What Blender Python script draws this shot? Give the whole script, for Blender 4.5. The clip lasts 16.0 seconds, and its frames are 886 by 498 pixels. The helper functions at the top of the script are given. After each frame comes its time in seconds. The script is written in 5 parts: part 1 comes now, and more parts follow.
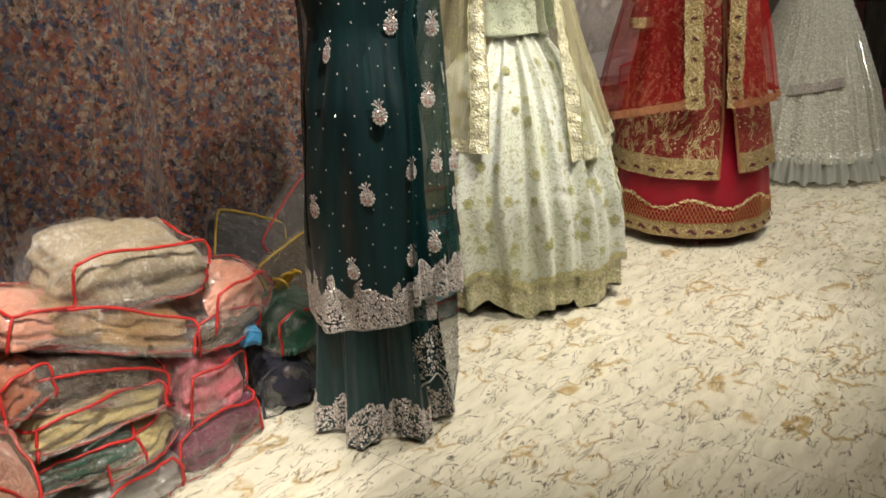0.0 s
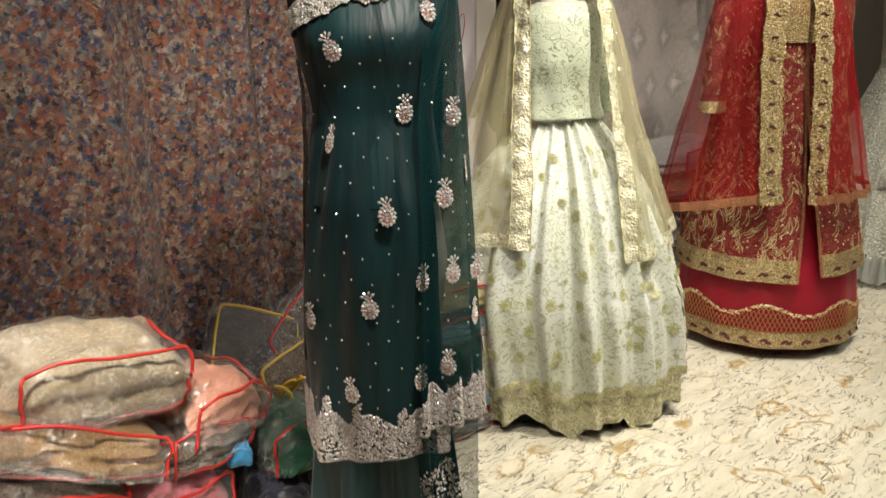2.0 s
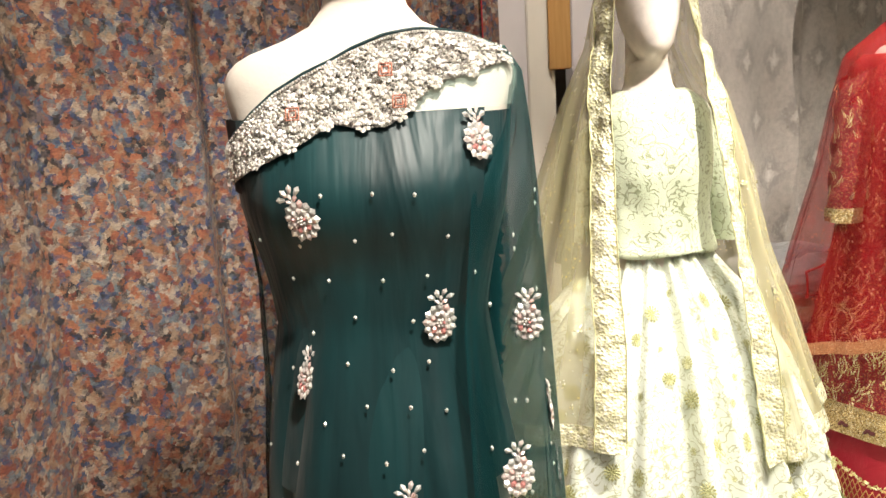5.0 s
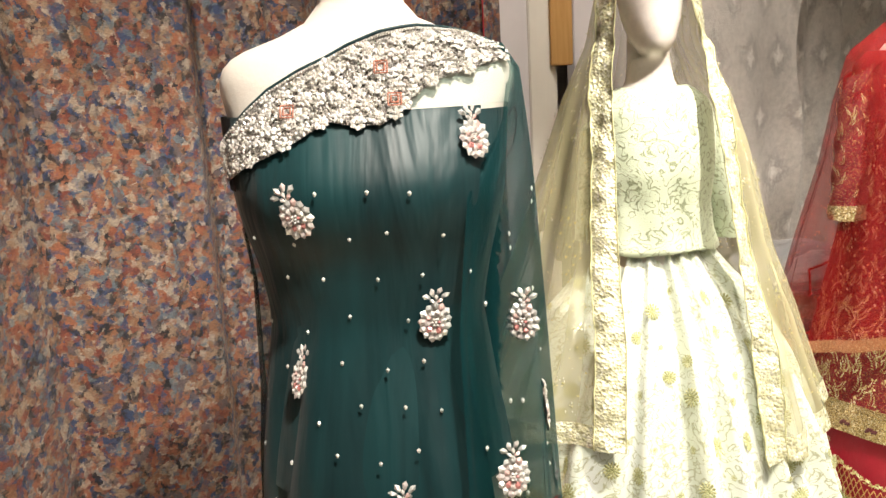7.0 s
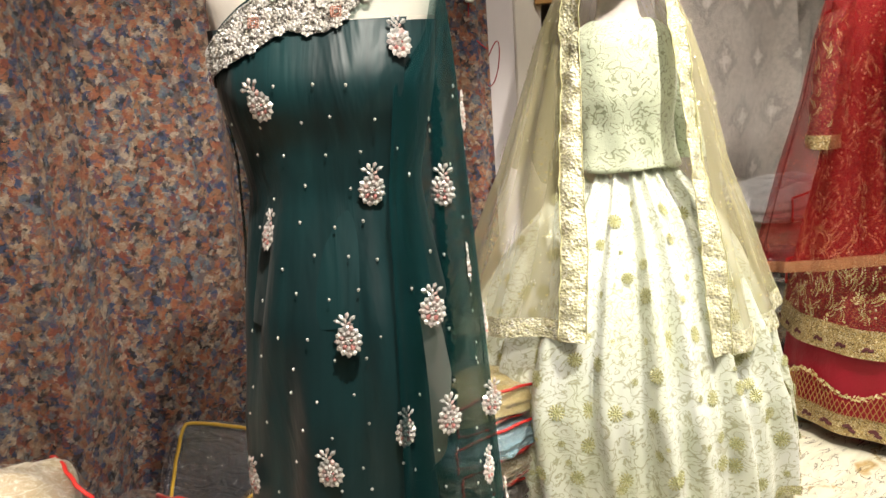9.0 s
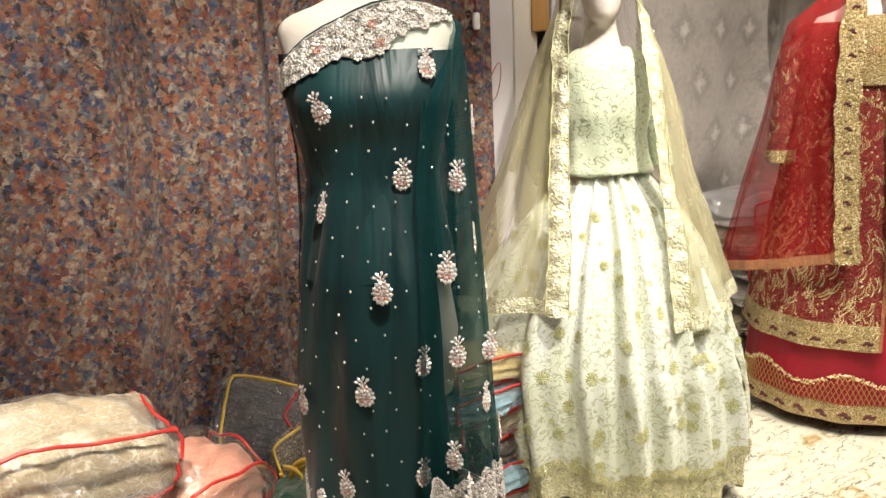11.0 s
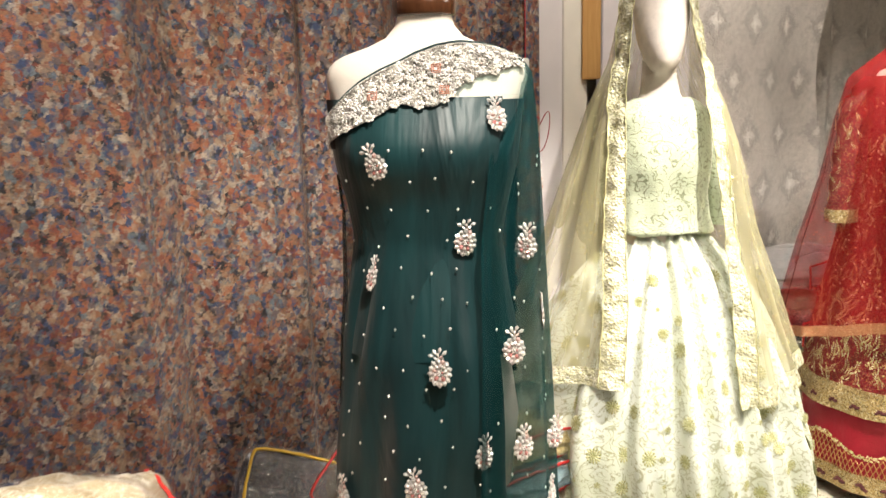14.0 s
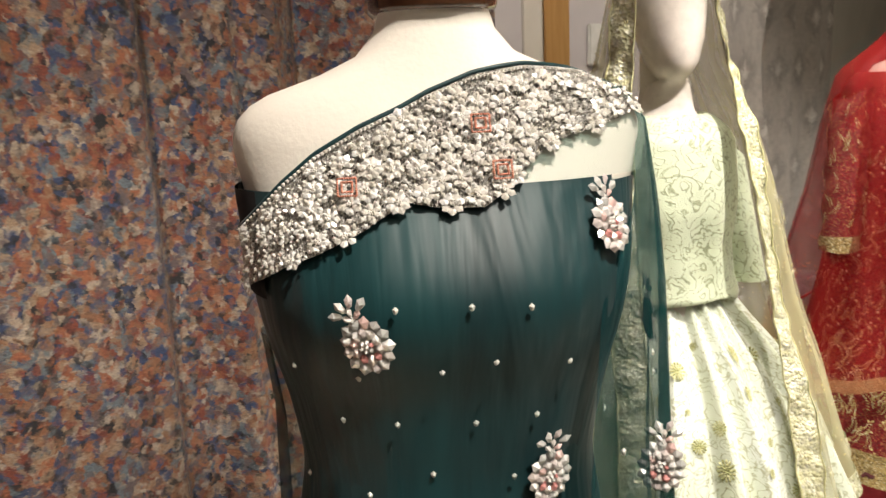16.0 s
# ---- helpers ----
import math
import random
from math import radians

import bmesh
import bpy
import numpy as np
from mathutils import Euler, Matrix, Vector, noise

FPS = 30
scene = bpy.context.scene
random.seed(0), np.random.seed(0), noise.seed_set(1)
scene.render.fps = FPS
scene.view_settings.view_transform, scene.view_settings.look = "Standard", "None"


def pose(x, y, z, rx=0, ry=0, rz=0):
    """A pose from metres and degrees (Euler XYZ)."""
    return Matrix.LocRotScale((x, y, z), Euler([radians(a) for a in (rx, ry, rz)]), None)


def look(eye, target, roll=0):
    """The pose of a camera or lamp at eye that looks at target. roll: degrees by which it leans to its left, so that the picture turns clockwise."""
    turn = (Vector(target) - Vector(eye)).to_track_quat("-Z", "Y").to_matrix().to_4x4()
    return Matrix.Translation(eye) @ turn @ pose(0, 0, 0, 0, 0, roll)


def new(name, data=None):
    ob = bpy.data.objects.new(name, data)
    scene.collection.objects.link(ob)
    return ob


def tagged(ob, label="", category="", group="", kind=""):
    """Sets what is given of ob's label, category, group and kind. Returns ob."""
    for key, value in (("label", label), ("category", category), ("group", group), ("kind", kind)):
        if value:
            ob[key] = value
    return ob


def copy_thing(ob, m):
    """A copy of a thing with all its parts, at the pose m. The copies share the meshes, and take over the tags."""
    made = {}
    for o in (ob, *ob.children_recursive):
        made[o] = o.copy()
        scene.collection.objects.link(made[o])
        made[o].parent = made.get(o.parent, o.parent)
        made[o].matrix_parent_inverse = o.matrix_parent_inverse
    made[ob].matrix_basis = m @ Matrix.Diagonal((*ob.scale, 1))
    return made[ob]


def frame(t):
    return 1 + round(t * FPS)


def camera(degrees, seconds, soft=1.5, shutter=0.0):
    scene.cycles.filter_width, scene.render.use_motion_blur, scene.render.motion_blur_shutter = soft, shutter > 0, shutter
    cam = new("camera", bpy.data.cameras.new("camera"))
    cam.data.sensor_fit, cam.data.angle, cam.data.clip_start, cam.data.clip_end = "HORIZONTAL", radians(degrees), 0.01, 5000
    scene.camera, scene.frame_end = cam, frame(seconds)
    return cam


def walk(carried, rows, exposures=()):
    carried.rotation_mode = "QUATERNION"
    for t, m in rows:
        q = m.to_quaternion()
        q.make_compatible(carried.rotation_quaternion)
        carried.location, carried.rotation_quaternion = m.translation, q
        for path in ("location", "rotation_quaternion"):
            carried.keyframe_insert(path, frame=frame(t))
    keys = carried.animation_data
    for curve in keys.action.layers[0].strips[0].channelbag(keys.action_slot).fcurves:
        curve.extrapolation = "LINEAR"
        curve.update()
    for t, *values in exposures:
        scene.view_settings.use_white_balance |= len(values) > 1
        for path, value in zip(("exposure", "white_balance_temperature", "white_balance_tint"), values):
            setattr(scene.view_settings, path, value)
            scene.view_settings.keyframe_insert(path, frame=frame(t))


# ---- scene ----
cam = camera(55.0, 16.0, shutter=0.4)
PATH = [
    (0, (0.068, 0.16, 1.414), (0.024, 2.038, 0.725), -2.1),
    (0.5, (0.162, 0.235, 1.414), (0.01, 2.129, 0.79), -3.3),
    (1, (0.231, 0.286, 1.404), (0.013, 2.188, 0.826), -2.1),
    (1.5, (0.262, 0.355, 1.393), (0.01, 2.257, 0.828), -2.0),
    (2, (0.189, 0.527, 1.419), (-0.023, 2.442, 0.881), -1.2),
    (2.5, (0.11, 0.678, 1.449), (-0.071, 2.596, 0.912), -1.1),
    (3, (0.097, 0.808, 1.447), (-0.115, 2.728, 0.929), -1.6),
    (3.5, (0.137, 0.998, 1.465), (-0.146, 2.922, 0.999), -1.7),
    (4, (0.175, 1.124, 1.454), (-0.162, 3.04, 0.993), -2.5),
    (4.5, (0.141, 1.267, 1.458), (-0.174, 3.193, 1.018), -2.5),
    (5, (0.053, 1.419, 1.488), (-0.228, 3.362, 1.105), -3.3),
    (7.5, (0.071, 1.429, 1.491), (-0.229, 3.364, 1.085), -3.0),
    (8, (0.207, 1.316, 1.472), (-0.192, 3.228, 1.039), -3.1),
    (8.5, (0.286, 1.247, 1.439), (-0.156, 3.143, 0.979), -3.8),
    (9, (0.281, 1.169, 1.415), (-0.142, 3.066, 0.945), -3.9),
    (11.3, (0.357, 0.694, 1.444), (-0.062, 2.601, 1.014), -2.1),
    (11.5, (0.385, 0.644, 1.44), (-0.055, 2.555, 1.047), -1.9),
    (12, (0.464, 0.518, 1.443), (-0.013, 2.426, 1.084), -1.8),
    (12.5, (0.468, 0.485, 1.42), (-0.034, 2.387, 1.058), -2.0),
    (13, (0.391, 0.591, 1.427), (-0.102, 2.496, 1.068), -2.2),
    (13.5, (0.256, 0.768, 1.452), (-0.203, 2.683, 1.103), -1.8),
    (14, (0.183, 0.95, 1.454), (-0.243, 2.873, 1.107), -1.3),
    (14.5, (0.16, 1.191, 1.457), (-0.287, 3.116, 1.146), -2.3),
    (15, (0.088, 1.411, 1.47), (-0.354, 3.334, 1.14), -2.9),
    (15.5, (-0.06, 1.602, 1.515), (-0.328, 3.557, 1.185), -3.0),
    (16, (-0.160, 1.718, 1.548), (-0.222, 3.676, 1.143), -2.4),
]

EXPOSURE = [(0.0, -0.7), (0.5, 0.05), (1.0, -0.1), (2.0, -0.55), (2.5, -0.55), (3.0, -0.15), (3.5, 0.3), (4.0, 0.3), (4.5, 0.15), (5.0, 0.3), (7.5, 0.25), (8.0, 0.1), (8.5, 0.3), (9.0, -0.05), (11.5, 0.05),
            (12.0, 0.28), (12.5, 0.15), (13.0, 0.05), (14.0, 0.28), (15.0, 0.4), (15.5, 0.12), (16.0, -0.2)]
walk(cam, [(t, look(eye, target, roll)) for t, eye, target, roll in PATH], EXPOSURE)

# ---- world and lights ----
world = bpy.data.worlds.new("world")
scene.world = world
world.use_nodes = True
world.node_tree.nodes["Background"].inputs[0].default_value = (0.5, 0.45, 0.4, 1)
world.node_tree.nodes["Background"].inputs[1].default_value = 0.15

U = Vector((0.6, 0.8, 0.0))        # along the display wall
N = Vector((0.8, -0.6, 0.0))       # from the wall into the shop
CEIL = 2.75


def lamp(name, kind, loc, target, watts, color, size=0.05, angle=80, blend=0.6):
    data = bpy.data.lights.new(name, kind)
    data.energy, data.color = watts, color
    if kind == "SPOT":
        data.shadow_soft_size, data.spot_size, data.spot_blend = size, radians(angle), blend
    else:
        data.shape, data.size, data.size_y = "RECTANGLE", size, size
    ob = new(name, data)
    ob.matrix_world = look(loc, target)
    return ob


WARM = (1.0, 0.91, 0.80)
# place on the ceiling, aim, watts, cone
SPOTS = [((0.86, 2.78), (0.40, 3.20, 0.30), 330, 62), ((0.34, 1.80), (-0.06, 2.46, 1.40), 185, 56), ((1.5, 3.4), (1.18, 3.95, 0.7), 190, 75),
         ((2.35, 4.35), (2.1, 5.0, 0.6), 150, 75), ((-0.32, 1.18), (-0.82, 2.08, 0.20), 640, 31), ((0.75, 3.95), (0.60, 4.70, 1.4), 90, 75),
         # Both added to brighten the speckled curtain and the boards; no source known.
         ((-0.30, 1.30), (-1.02, 2.60, 1.95), 185, 60), ((0.42, 2.98), (-0.02, 3.74, 1.55), 55, 54)]
for (lx, ly), aim, watts, cone in SPOTS:
    lamp("downlight_and_wash_lamp", "SPOT", (lx, ly, CEIL - 0.05), aim, watts, WARM, 0.04, cone, 0.7)
# Two soft area fills, added to lift the room; no panels are known.
lamp("fill_lamp", "AREA", (1.0, 0.9, CEIL - 0.03), (1.0, 0.91, 0), 15, (1.0, 0.92, 0.83), 1.2)
lamp("fill_lamp", "AREA", (3.2, 3.2, CEIL - 0.03), (3.2, 3.21, 0), 34, (1.0, 0.92, 0.83), 1.2)


# ---- materials ----
class Mat:
    """A node material under construction."""

    def __init__(self, name):
        self.m = bpy.data.materials.new(name)
        self.m.use_nodes = True
        self.t = self.m.node_tree
        self.b = self.t.nodes["Principled BSDF"]
        self.out = self.t.nodes["Material Output"]

    def n(self, kind, ins=None, **props):
        node = self.t.nodes.new(kind)
        for k, v in props.items():
            setattr(node, k, v)
        for k, v in (ins or {}).items():
            self.put(node.inputs[k], v)
        return node

    def put(self, sock, v):
        if isinstance(v, bpy.types.NodeSocket):
            self.t.links.new(v, sock)
        else:
            sock.default_value = v

    def uv(self):
        return self.n("ShaderNodeTexCoord").outputs["UV"]

    def obj(self):
        return self.n("ShaderNodeTexCoord").outputs["Object"]

    def noise(self, vec, scale, detail=4.0, rough=0.6, dist=0.0):
        return self.n("ShaderNodeTexNoise", {"Vector": vec, "Scale": scale, "Detail": detail, "Roughness": rough, "Distortion": dist})

    def voro(self, vec, scale, feature="F1", rand=1.0):
        return self.n("ShaderNodeTexVoronoi", {"Vector": vec, "Scale": scale, "Randomness": rand}, feature=feature)

    def ramp(self, fac, stops, interp="LINEAR"):
        r = self.n("ShaderNodeValToRGB", {"Fac": fac})
        r.color_ramp.interpolation = interp
        while len(r.color_ramp.elements) < len(stops):
            r.color_ramp.elements.new(0.5)
        for e, (p, c) in zip(r.color_ramp.elements, stops):
            e.position, e.color = p, ((*c, 1) if isinstance(c, tuple) else (c, c, c, 1))
        return r.outputs["Color"]

    def mix(self, fac, a, b, mode="MIX"):
        m = self.n("ShaderNodeMix", data_type="RGBA", blend_type=mode)
        self.put(m.inputs[0], fac)
        for sock, v in ((m.inputs[6], a), (m.inputs[7], b)):
            self.put(sock, (*v, 1) if isinstance(v, tuple) else v)
        return m.outputs[2]

    def math(self, op, a, b=0.0, clamp=False):
        m = self.n("ShaderNodeMath", operation=op, use_clamp=clamp)
        self.put(m.inputs[0], a)
        self.put(m.inputs[1], b)
        return m.outputs[0]

    def mapping(self, vec, scale=(1, 1, 1), rot=0.0):
        return self.n("ShaderNodeMapping", {"Vector": vec, "Scale": scale, "Rotation": (0, 0, rot)}).outputs[0]

    def bump(self, height, strength=0.3, dist=0.01):
        return self.n("ShaderNodeBump", {"Height": height, "Strength": strength, "Distance": dist}).outputs[0]

    def set(self, **kw):
        for k, v in kw.items():
            key = {"color": "Base Color", "rough": "Roughness", "metal": "Metallic", "normal": "Normal", "spec": "Specular IOR Level",
                   "sheen": "Sheen Weight", "coat": "Coat Weight"}[k]
            self.put(self.b.inputs[key], (*v, 1) if isinstance(v, tuple) and len(v) == 3 else v)
        return self

    def see_through(self, alpha, translucent=None):
        """Thin cloth or film: a share of the light goes straight through."""
        tr = self.n("ShaderNodeBsdfTransparent")
        top = self.b.outputs[0]
        if translucent:
            tl = self.n("ShaderNodeBsdfTranslucent", {"Color": (*translucent, 1)})
            top = self.n("ShaderNodeMixShader", {0: 0.3, 1: top, 2: tl.outputs[0]}).outputs[0]
        mx = self.n("ShaderNodeMixShader", {0: alpha, 1: tr.outputs[0], 2: top})
        self.t.links.new(mx.outputs[0], self.out.inputs[0])
        return self


def cloth(name, color, second=None, rough=0.7, metal=0.0, scale=300.0, sheen=0.2, bump=0.15):
    m = Mat(name)
    uv = m.obj()
    big, fine = m.noise(uv, 6.0), m.noise(uv, scale, 2)
    second = second or tuple(c * 0.75 for c in color)
    col = m.mix(m.ramp(big.outputs[0], [(0.35, 0.0), (0.65, 1.0)]), color, second)
    col = m.mix(0.35, col, m.ramp(fine.outputs[0], [(0.3, 0.25), (0.7, 1.0)]), "MULTIPLY")
    crease = m.noise(m.mapping(uv, (1, 2.6, 1.4), 0.5), 13.0, 4, 0.6, 1.2)
    h = m.math("ADD", m.math("MULTIPLY", fine.outputs[0], bump * 0.15), crease.outputs[0])
    return m.set(color=col, rough=rough, metal=metal, sheen=sheen, normal=m.bump(h, 0.55 if scale < 400 else 0.12, 0.03))


def make_carpet():
    m = Mat("speckled_cloth")
    uv = m.uv()
    warp = m.noise(uv, 38, 4, 0.65)
    v = m.n("ShaderNodeVectorMath", {0: uv, 1: m.n("ShaderNodeVectorMath", {0: warp.outputs["Color"], 1: (0.032, 0.032, 0)}, operation="MULTIPLY").outputs[0]}, operation="ADD").outputs[0]
    fuzz = m.noise(uv, 210, 3, 0.7)
    v = m.n("ShaderNodeVectorMath", {0: v, 1: m.n("ShaderNodeVectorMath", {0: fuzz.outputs["Color"], 1: (0.011, 0.011, 0)}, operation="MULTIPLY").outputs[0]}, operation="ADD").outputs[0]
    a = m.voro(m.mapping(v, (1.0, 0.8, 1)), 56)
    b = m.voro(v, 96)
    pick = m.n("ShaderNodeSeparateColor", {0: a.outputs["Color"]}).outputs[0]
    pick2 = m.n("ShaderNodeSeparateColor", {0: b.outputs["Color"]}).outputs[1]
    pal = [(0.0, (0.012, 0.010, 0.014)), (0.13, (0.20, 0.05, 0.03)), (0.25, (0.035, 0.06, 0.15)), (0.38, (0.26, 0.13, 0.07)),
           (0.50, (0.13, 0.10, 0.105)), (0.62, (0.33, 0.24, 0.17)), (0.73, (0.33, 0.12, 0.06)), (0.83, (0.13, 0.17, 0.21)), (0.91, (0.42, 0.36, 0.30))]
    c1 = m.ramp(pick, pal, "CONSTANT")
    c2 = m.ramp(pick2, pal, "CONSTANT")
    sel = m.ramp(m.noise(uv, 60, 2).outputs[0], [(0.38, 0.1), (0.62, 0.9)])
    col = m.mix(sel, c1, c2)
    fine = m.noise(m.mapping(uv, (0.55, 1.25, 1), 0.35), 300, 4, 0.65, 0.8)
    col = m.mix(0.75, col, m.ramp(fine.outputs[0], [(0.3, 0.25), (0.65, 1.0)]), "MULTIPLY")
    broad = m.noise(m.mapping(uv, (1, 0.3, 1)), 5, 2)
    col = m.mix(0.5, col, m.ramp(broad.outputs[0], [(0.35, (0.88, 0.80, 0.78)), (0.65, (1.0, 0.87, 0.68))]), "MULTIPLY")
    return m.set(color=col, rough=0.75, sheen=0.1, normal=m.bump(m.math("ADD", fine.outputs[0], a.outputs[0]), 0.5, 0.005)).m


def make_floor():
    """One printed vinyl tile: cream, with thin slanting grey strokes and ochre arcs."""
    m = Mat("marble_print_vinyl")
    shift = m.math("MULTIPLY", m.n("ShaderNodeObjectInfo").outputs["Random"], 40.0)
    p = m.n("ShaderNodeVectorMath", {0: m.obj(), 1: m.n("ShaderNodeCombineXYZ", {0: shift, 1: shift, 2: 0.0}).outputs[0]}, operation="ADD").outputs[0]
    w = m.noise(p, 6.0, 3, 0.5)
    v = m.n("ShaderNodeVectorMath", {0: p, 1: m.n("ShaderNodeVectorMath", {0: w.outputs["Color"], 1: (0.10, 0.10, 0)}, operation="MULTIPLY").outputs[0]}, operation="ADD").outputs[0]
    st = m.mapping(v, (1.0, 4.2, 1.0), -0.45)
    n1 = m.noise(st, 7.2, 3, 0.55, 0.6)
    line = m.ramp(n1.outputs[0], [(0.480, 0.0), (0.496, 1.0), (0.506, 1.0), (0.522, 0.0)])
    gate = m.ramp(m.noise(p, 10, 2).outputs[0], [(0.40, 0.0), (0.53, 1.0)])
    dash = m.ramp(m.noise(m.mapping(v, (1.0, 6.5, 1.0), -0.55), 7.0, 2).outputs[0], [(0.625, 0.0), (0.70, 1.0)])
    wide = m.n("ShaderNodeVectorMath", {0: v, 1: m.n("ShaderNodeVectorMath", {0: m.noise(p, 14, 3).outputs["Color"], 1: (0.09, 0.09, 0)}, operation="MULTIPLY").outputs[0]}, operation="ADD").outputs[0]
    ring = m.voro(m.mapping(wide, (1.0, 1.7, 1.0), -0.4), 4.6)
    arc = m.ramp(ring.outputs[0], [(0.35, 0.0), (0.39, 1.0), (0.42, 0.7), (0.47, 0.0)])
    spot = m.ramp(ring.outputs[0], [(0.02, 0.6), (0.06, 0.0)])
    arc = m.math("MULTIPLY", m.math("MAXIMUM", arc, spot), m.ramp(m.noise(p, 5.0, 4, 0.7).outputs[0], [(0.46, 0.0), (0.54, 1.0)]))
    haze = m.ramp(m.noise(st, 5.0, 4).outputs[0], [(0.4, 0.0), (0.7, 1.0)])
    base = m.mix(haze, (0.73, 0.70, 0.565), (0.57, 0.545, 0.41))
    col = m.mix(m.math("MULTIPLY", arc, 0.95), base, (0.40, 0.26, 0.07))
    col = m.mix(m.math("MULTIPLY", m.math("MULTIPLY", line, gate), 0.95), col, (0.09, 0.075, 0.05))
    col = m.mix(m.math("MULTIPLY", dash, 0.6), col, (0.20, 0.18, 0.13))
    return m.set(color=col, rough=m.ramp(w.outputs[0], [(0.3, 0.30), (0.7, 0.45)]), spec=0.4, normal=m.bump(n1.outputs[0], 0.05, 0.002)).m


def make_plaster(name, color):
    m = Mat(name)
    p = m.obj()
    n1, n2 = m.noise(p, 2.5, 5), m.noise(p, 180, 3)
    col = m.mix(m.ramp(n1.outputs[0], [(0.35, 0.0), (0.7, 1.0)]), color, tuple(c * 0.86 for c in color))
    return m.set(color=col, rough=0.65, normal=m.bump(n2.outputs[0], 0.15, 0.003)).m


def make_wood(name, c1, c2, rough=0.35):
    m = Mat(name)
    p = m.mapping(m.obj(), (14, 14, 1.2))
    g = m.noise(p, 6, 5, 0.6, 0.8)
    col = m.mix(m.ramp(g.outputs[0], [(0.3, 0.0), (0.7, 1.0)]), c1, c2)
    return m.set(color=col, rough=rough, coat=0.2, normal=m.bump(g.outputs[0], 0.08, 0.002)).m


def make_lace():
    """Grey damask curtain with raised silvery diamonds in offset rows."""
    m = Mat("silver_damask")
    uv = m.uv()
    sx = m.n("ShaderNodeSeparateXYZ", {0: uv})
    row = m.math("FLOOR", m.math("DIVIDE", sx.outputs[1], 0.228))
    half = m.math("MULTIPLY", m.math("MODULO", m.math("ABSOLUTE", row), 2.0), 0.5)
    fx = m.math("SUBTRACT", m.math("FRACT", m.math("ADD", m.math("DIVIDE", sx.outputs[0], 0.270), half)), 0.5)
    fy = m.math("SUBTRACT", m.math("FRACT", m.math("DIVIDE", sx.outputs[1], 0.228)), 0.5)
    wob = m.noise(uv, 48, 4, 0.7)
    d = m.math("ADD", m.math("MULTIPLY", m.math("ABSOLUTE", fx), m.math("SUBTRACT", 2.3, m.math("MULTIPLY", fy, 1.1))), m.math("MULTIPLY", m.math("ABSOLUTE", fy), 1.9))
    d = m.math("ADD", d, m.math("MULTIPLY", m.math("SUBTRACT", wob.outputs[0], 0.5), 1.4))
    core = m.ramp(d, [(0.0, 1.0), (0.22, 0.9), (0.34, 0.0)])
    rim = m.ramp(d, [(0.36, 0.0), (0.5, 1.0), (0.72, 0.85), (0.85, 0.0)])
    dots = m.voro(uv, 230, rand=0.35)
    ground = m.mix(m.ramp(dots.outputs[0], [(0.2, 0.0), (0.6, 1.0)]), (0.56, 0.51, 0.46), (0.42, 0.38, 0.345))
    mottle = m.noise(uv, 34, 5, 0.75)
    ground = m.mix(0.7, ground, m.ramp(mottle.outputs[0], [(0.35, 0.62), (0.6, 1.0)]), "MULTIPLY")
    col = m.mix(m.math("MULTIPLY", rim, 0.5), ground, (0.22, 0.195, 0.18))
    col = m.mix(m.math("MULTIPLY", core, m.ramp(wob.outputs[0], [(0.4, 0.35), (0.6, 1.0)])), col, (0.84, 0.81, 0.76))
    h = m.math("ADD", m.math("ADD", core, rim), m.math("MULTIPLY", m.noise(uv, 140, 4, 0.7).outputs[0], 1.6))
    return m.set(color=col, rough=m.math("SUBTRACT", 0.6, m.math("MULTIPLY", core, 0.3)), metal=m.math("ADD", 0.15, m.math("MULTIPLY", core, 0.2)), sheen=0.3, normal=m.bump(h, 0.7, 0.008)).m


def make_green(name, alpha, dark=1.0):
    m = Mat(name)
    uv = m.uv()
    streak = m.noise(m.mapping(uv, (15, 1.6, 1), 0.12), 1.0, 4, 0.6, 0.6)
    net = m.voro(uv, 900, rand=0.3)
    c1, c2 = (0.0018, 0.022, 0.026), (0.005, 0.047, 0.052)
    col = m.mix(m.ramp(streak.outputs[0], [(0.35, 0.0), (0.7, 1.0)]), tuple(c * dark for c in c1), tuple(c * dark for c in c2))
    col = m.mix(0.3, col, m.ramp(net.outputs[0], [(0.0, 0.5), (0.5, 1.0)]), "MULTIPLY")
    m.set(color=col, rough=0.48 if alpha == 1 else 0.6, sheen=0.10 if alpha == 1 else 0.02, spec=0.45 if alpha == 1 else 0.08,
          normal=m.bump(m.math("ADD", m.math("MULTIPLY", streak.outputs[0], 0.25), m.noise(m.mapping(uv, (3.0, 1.0, 1), 0.6), 3.0, 3, 0.5, 1.0).outputs[0]), 0.5, 0.02))
    if alpha < 1:
        m.see_through(m.math("ADD", alpha - 0.06, m.math("MULTIPLY", streak.outputs[0], 0.12)), (0.02, 0.16, 0.12))
    return m.m


def make_gem(name, cols, metal=0.55, rough=0.18):
    m = Mat(name)
    r = m.n("ShaderNodeNewGeometry").outputs["Random Per Island"]
    k = len(cols)
    col = m.ramp(r, [(i / k, c) for i, c in enumerate(cols)], "CONSTANT")
    return m.set(color=col, metal=metal, rough=rough, spec=0.7).m


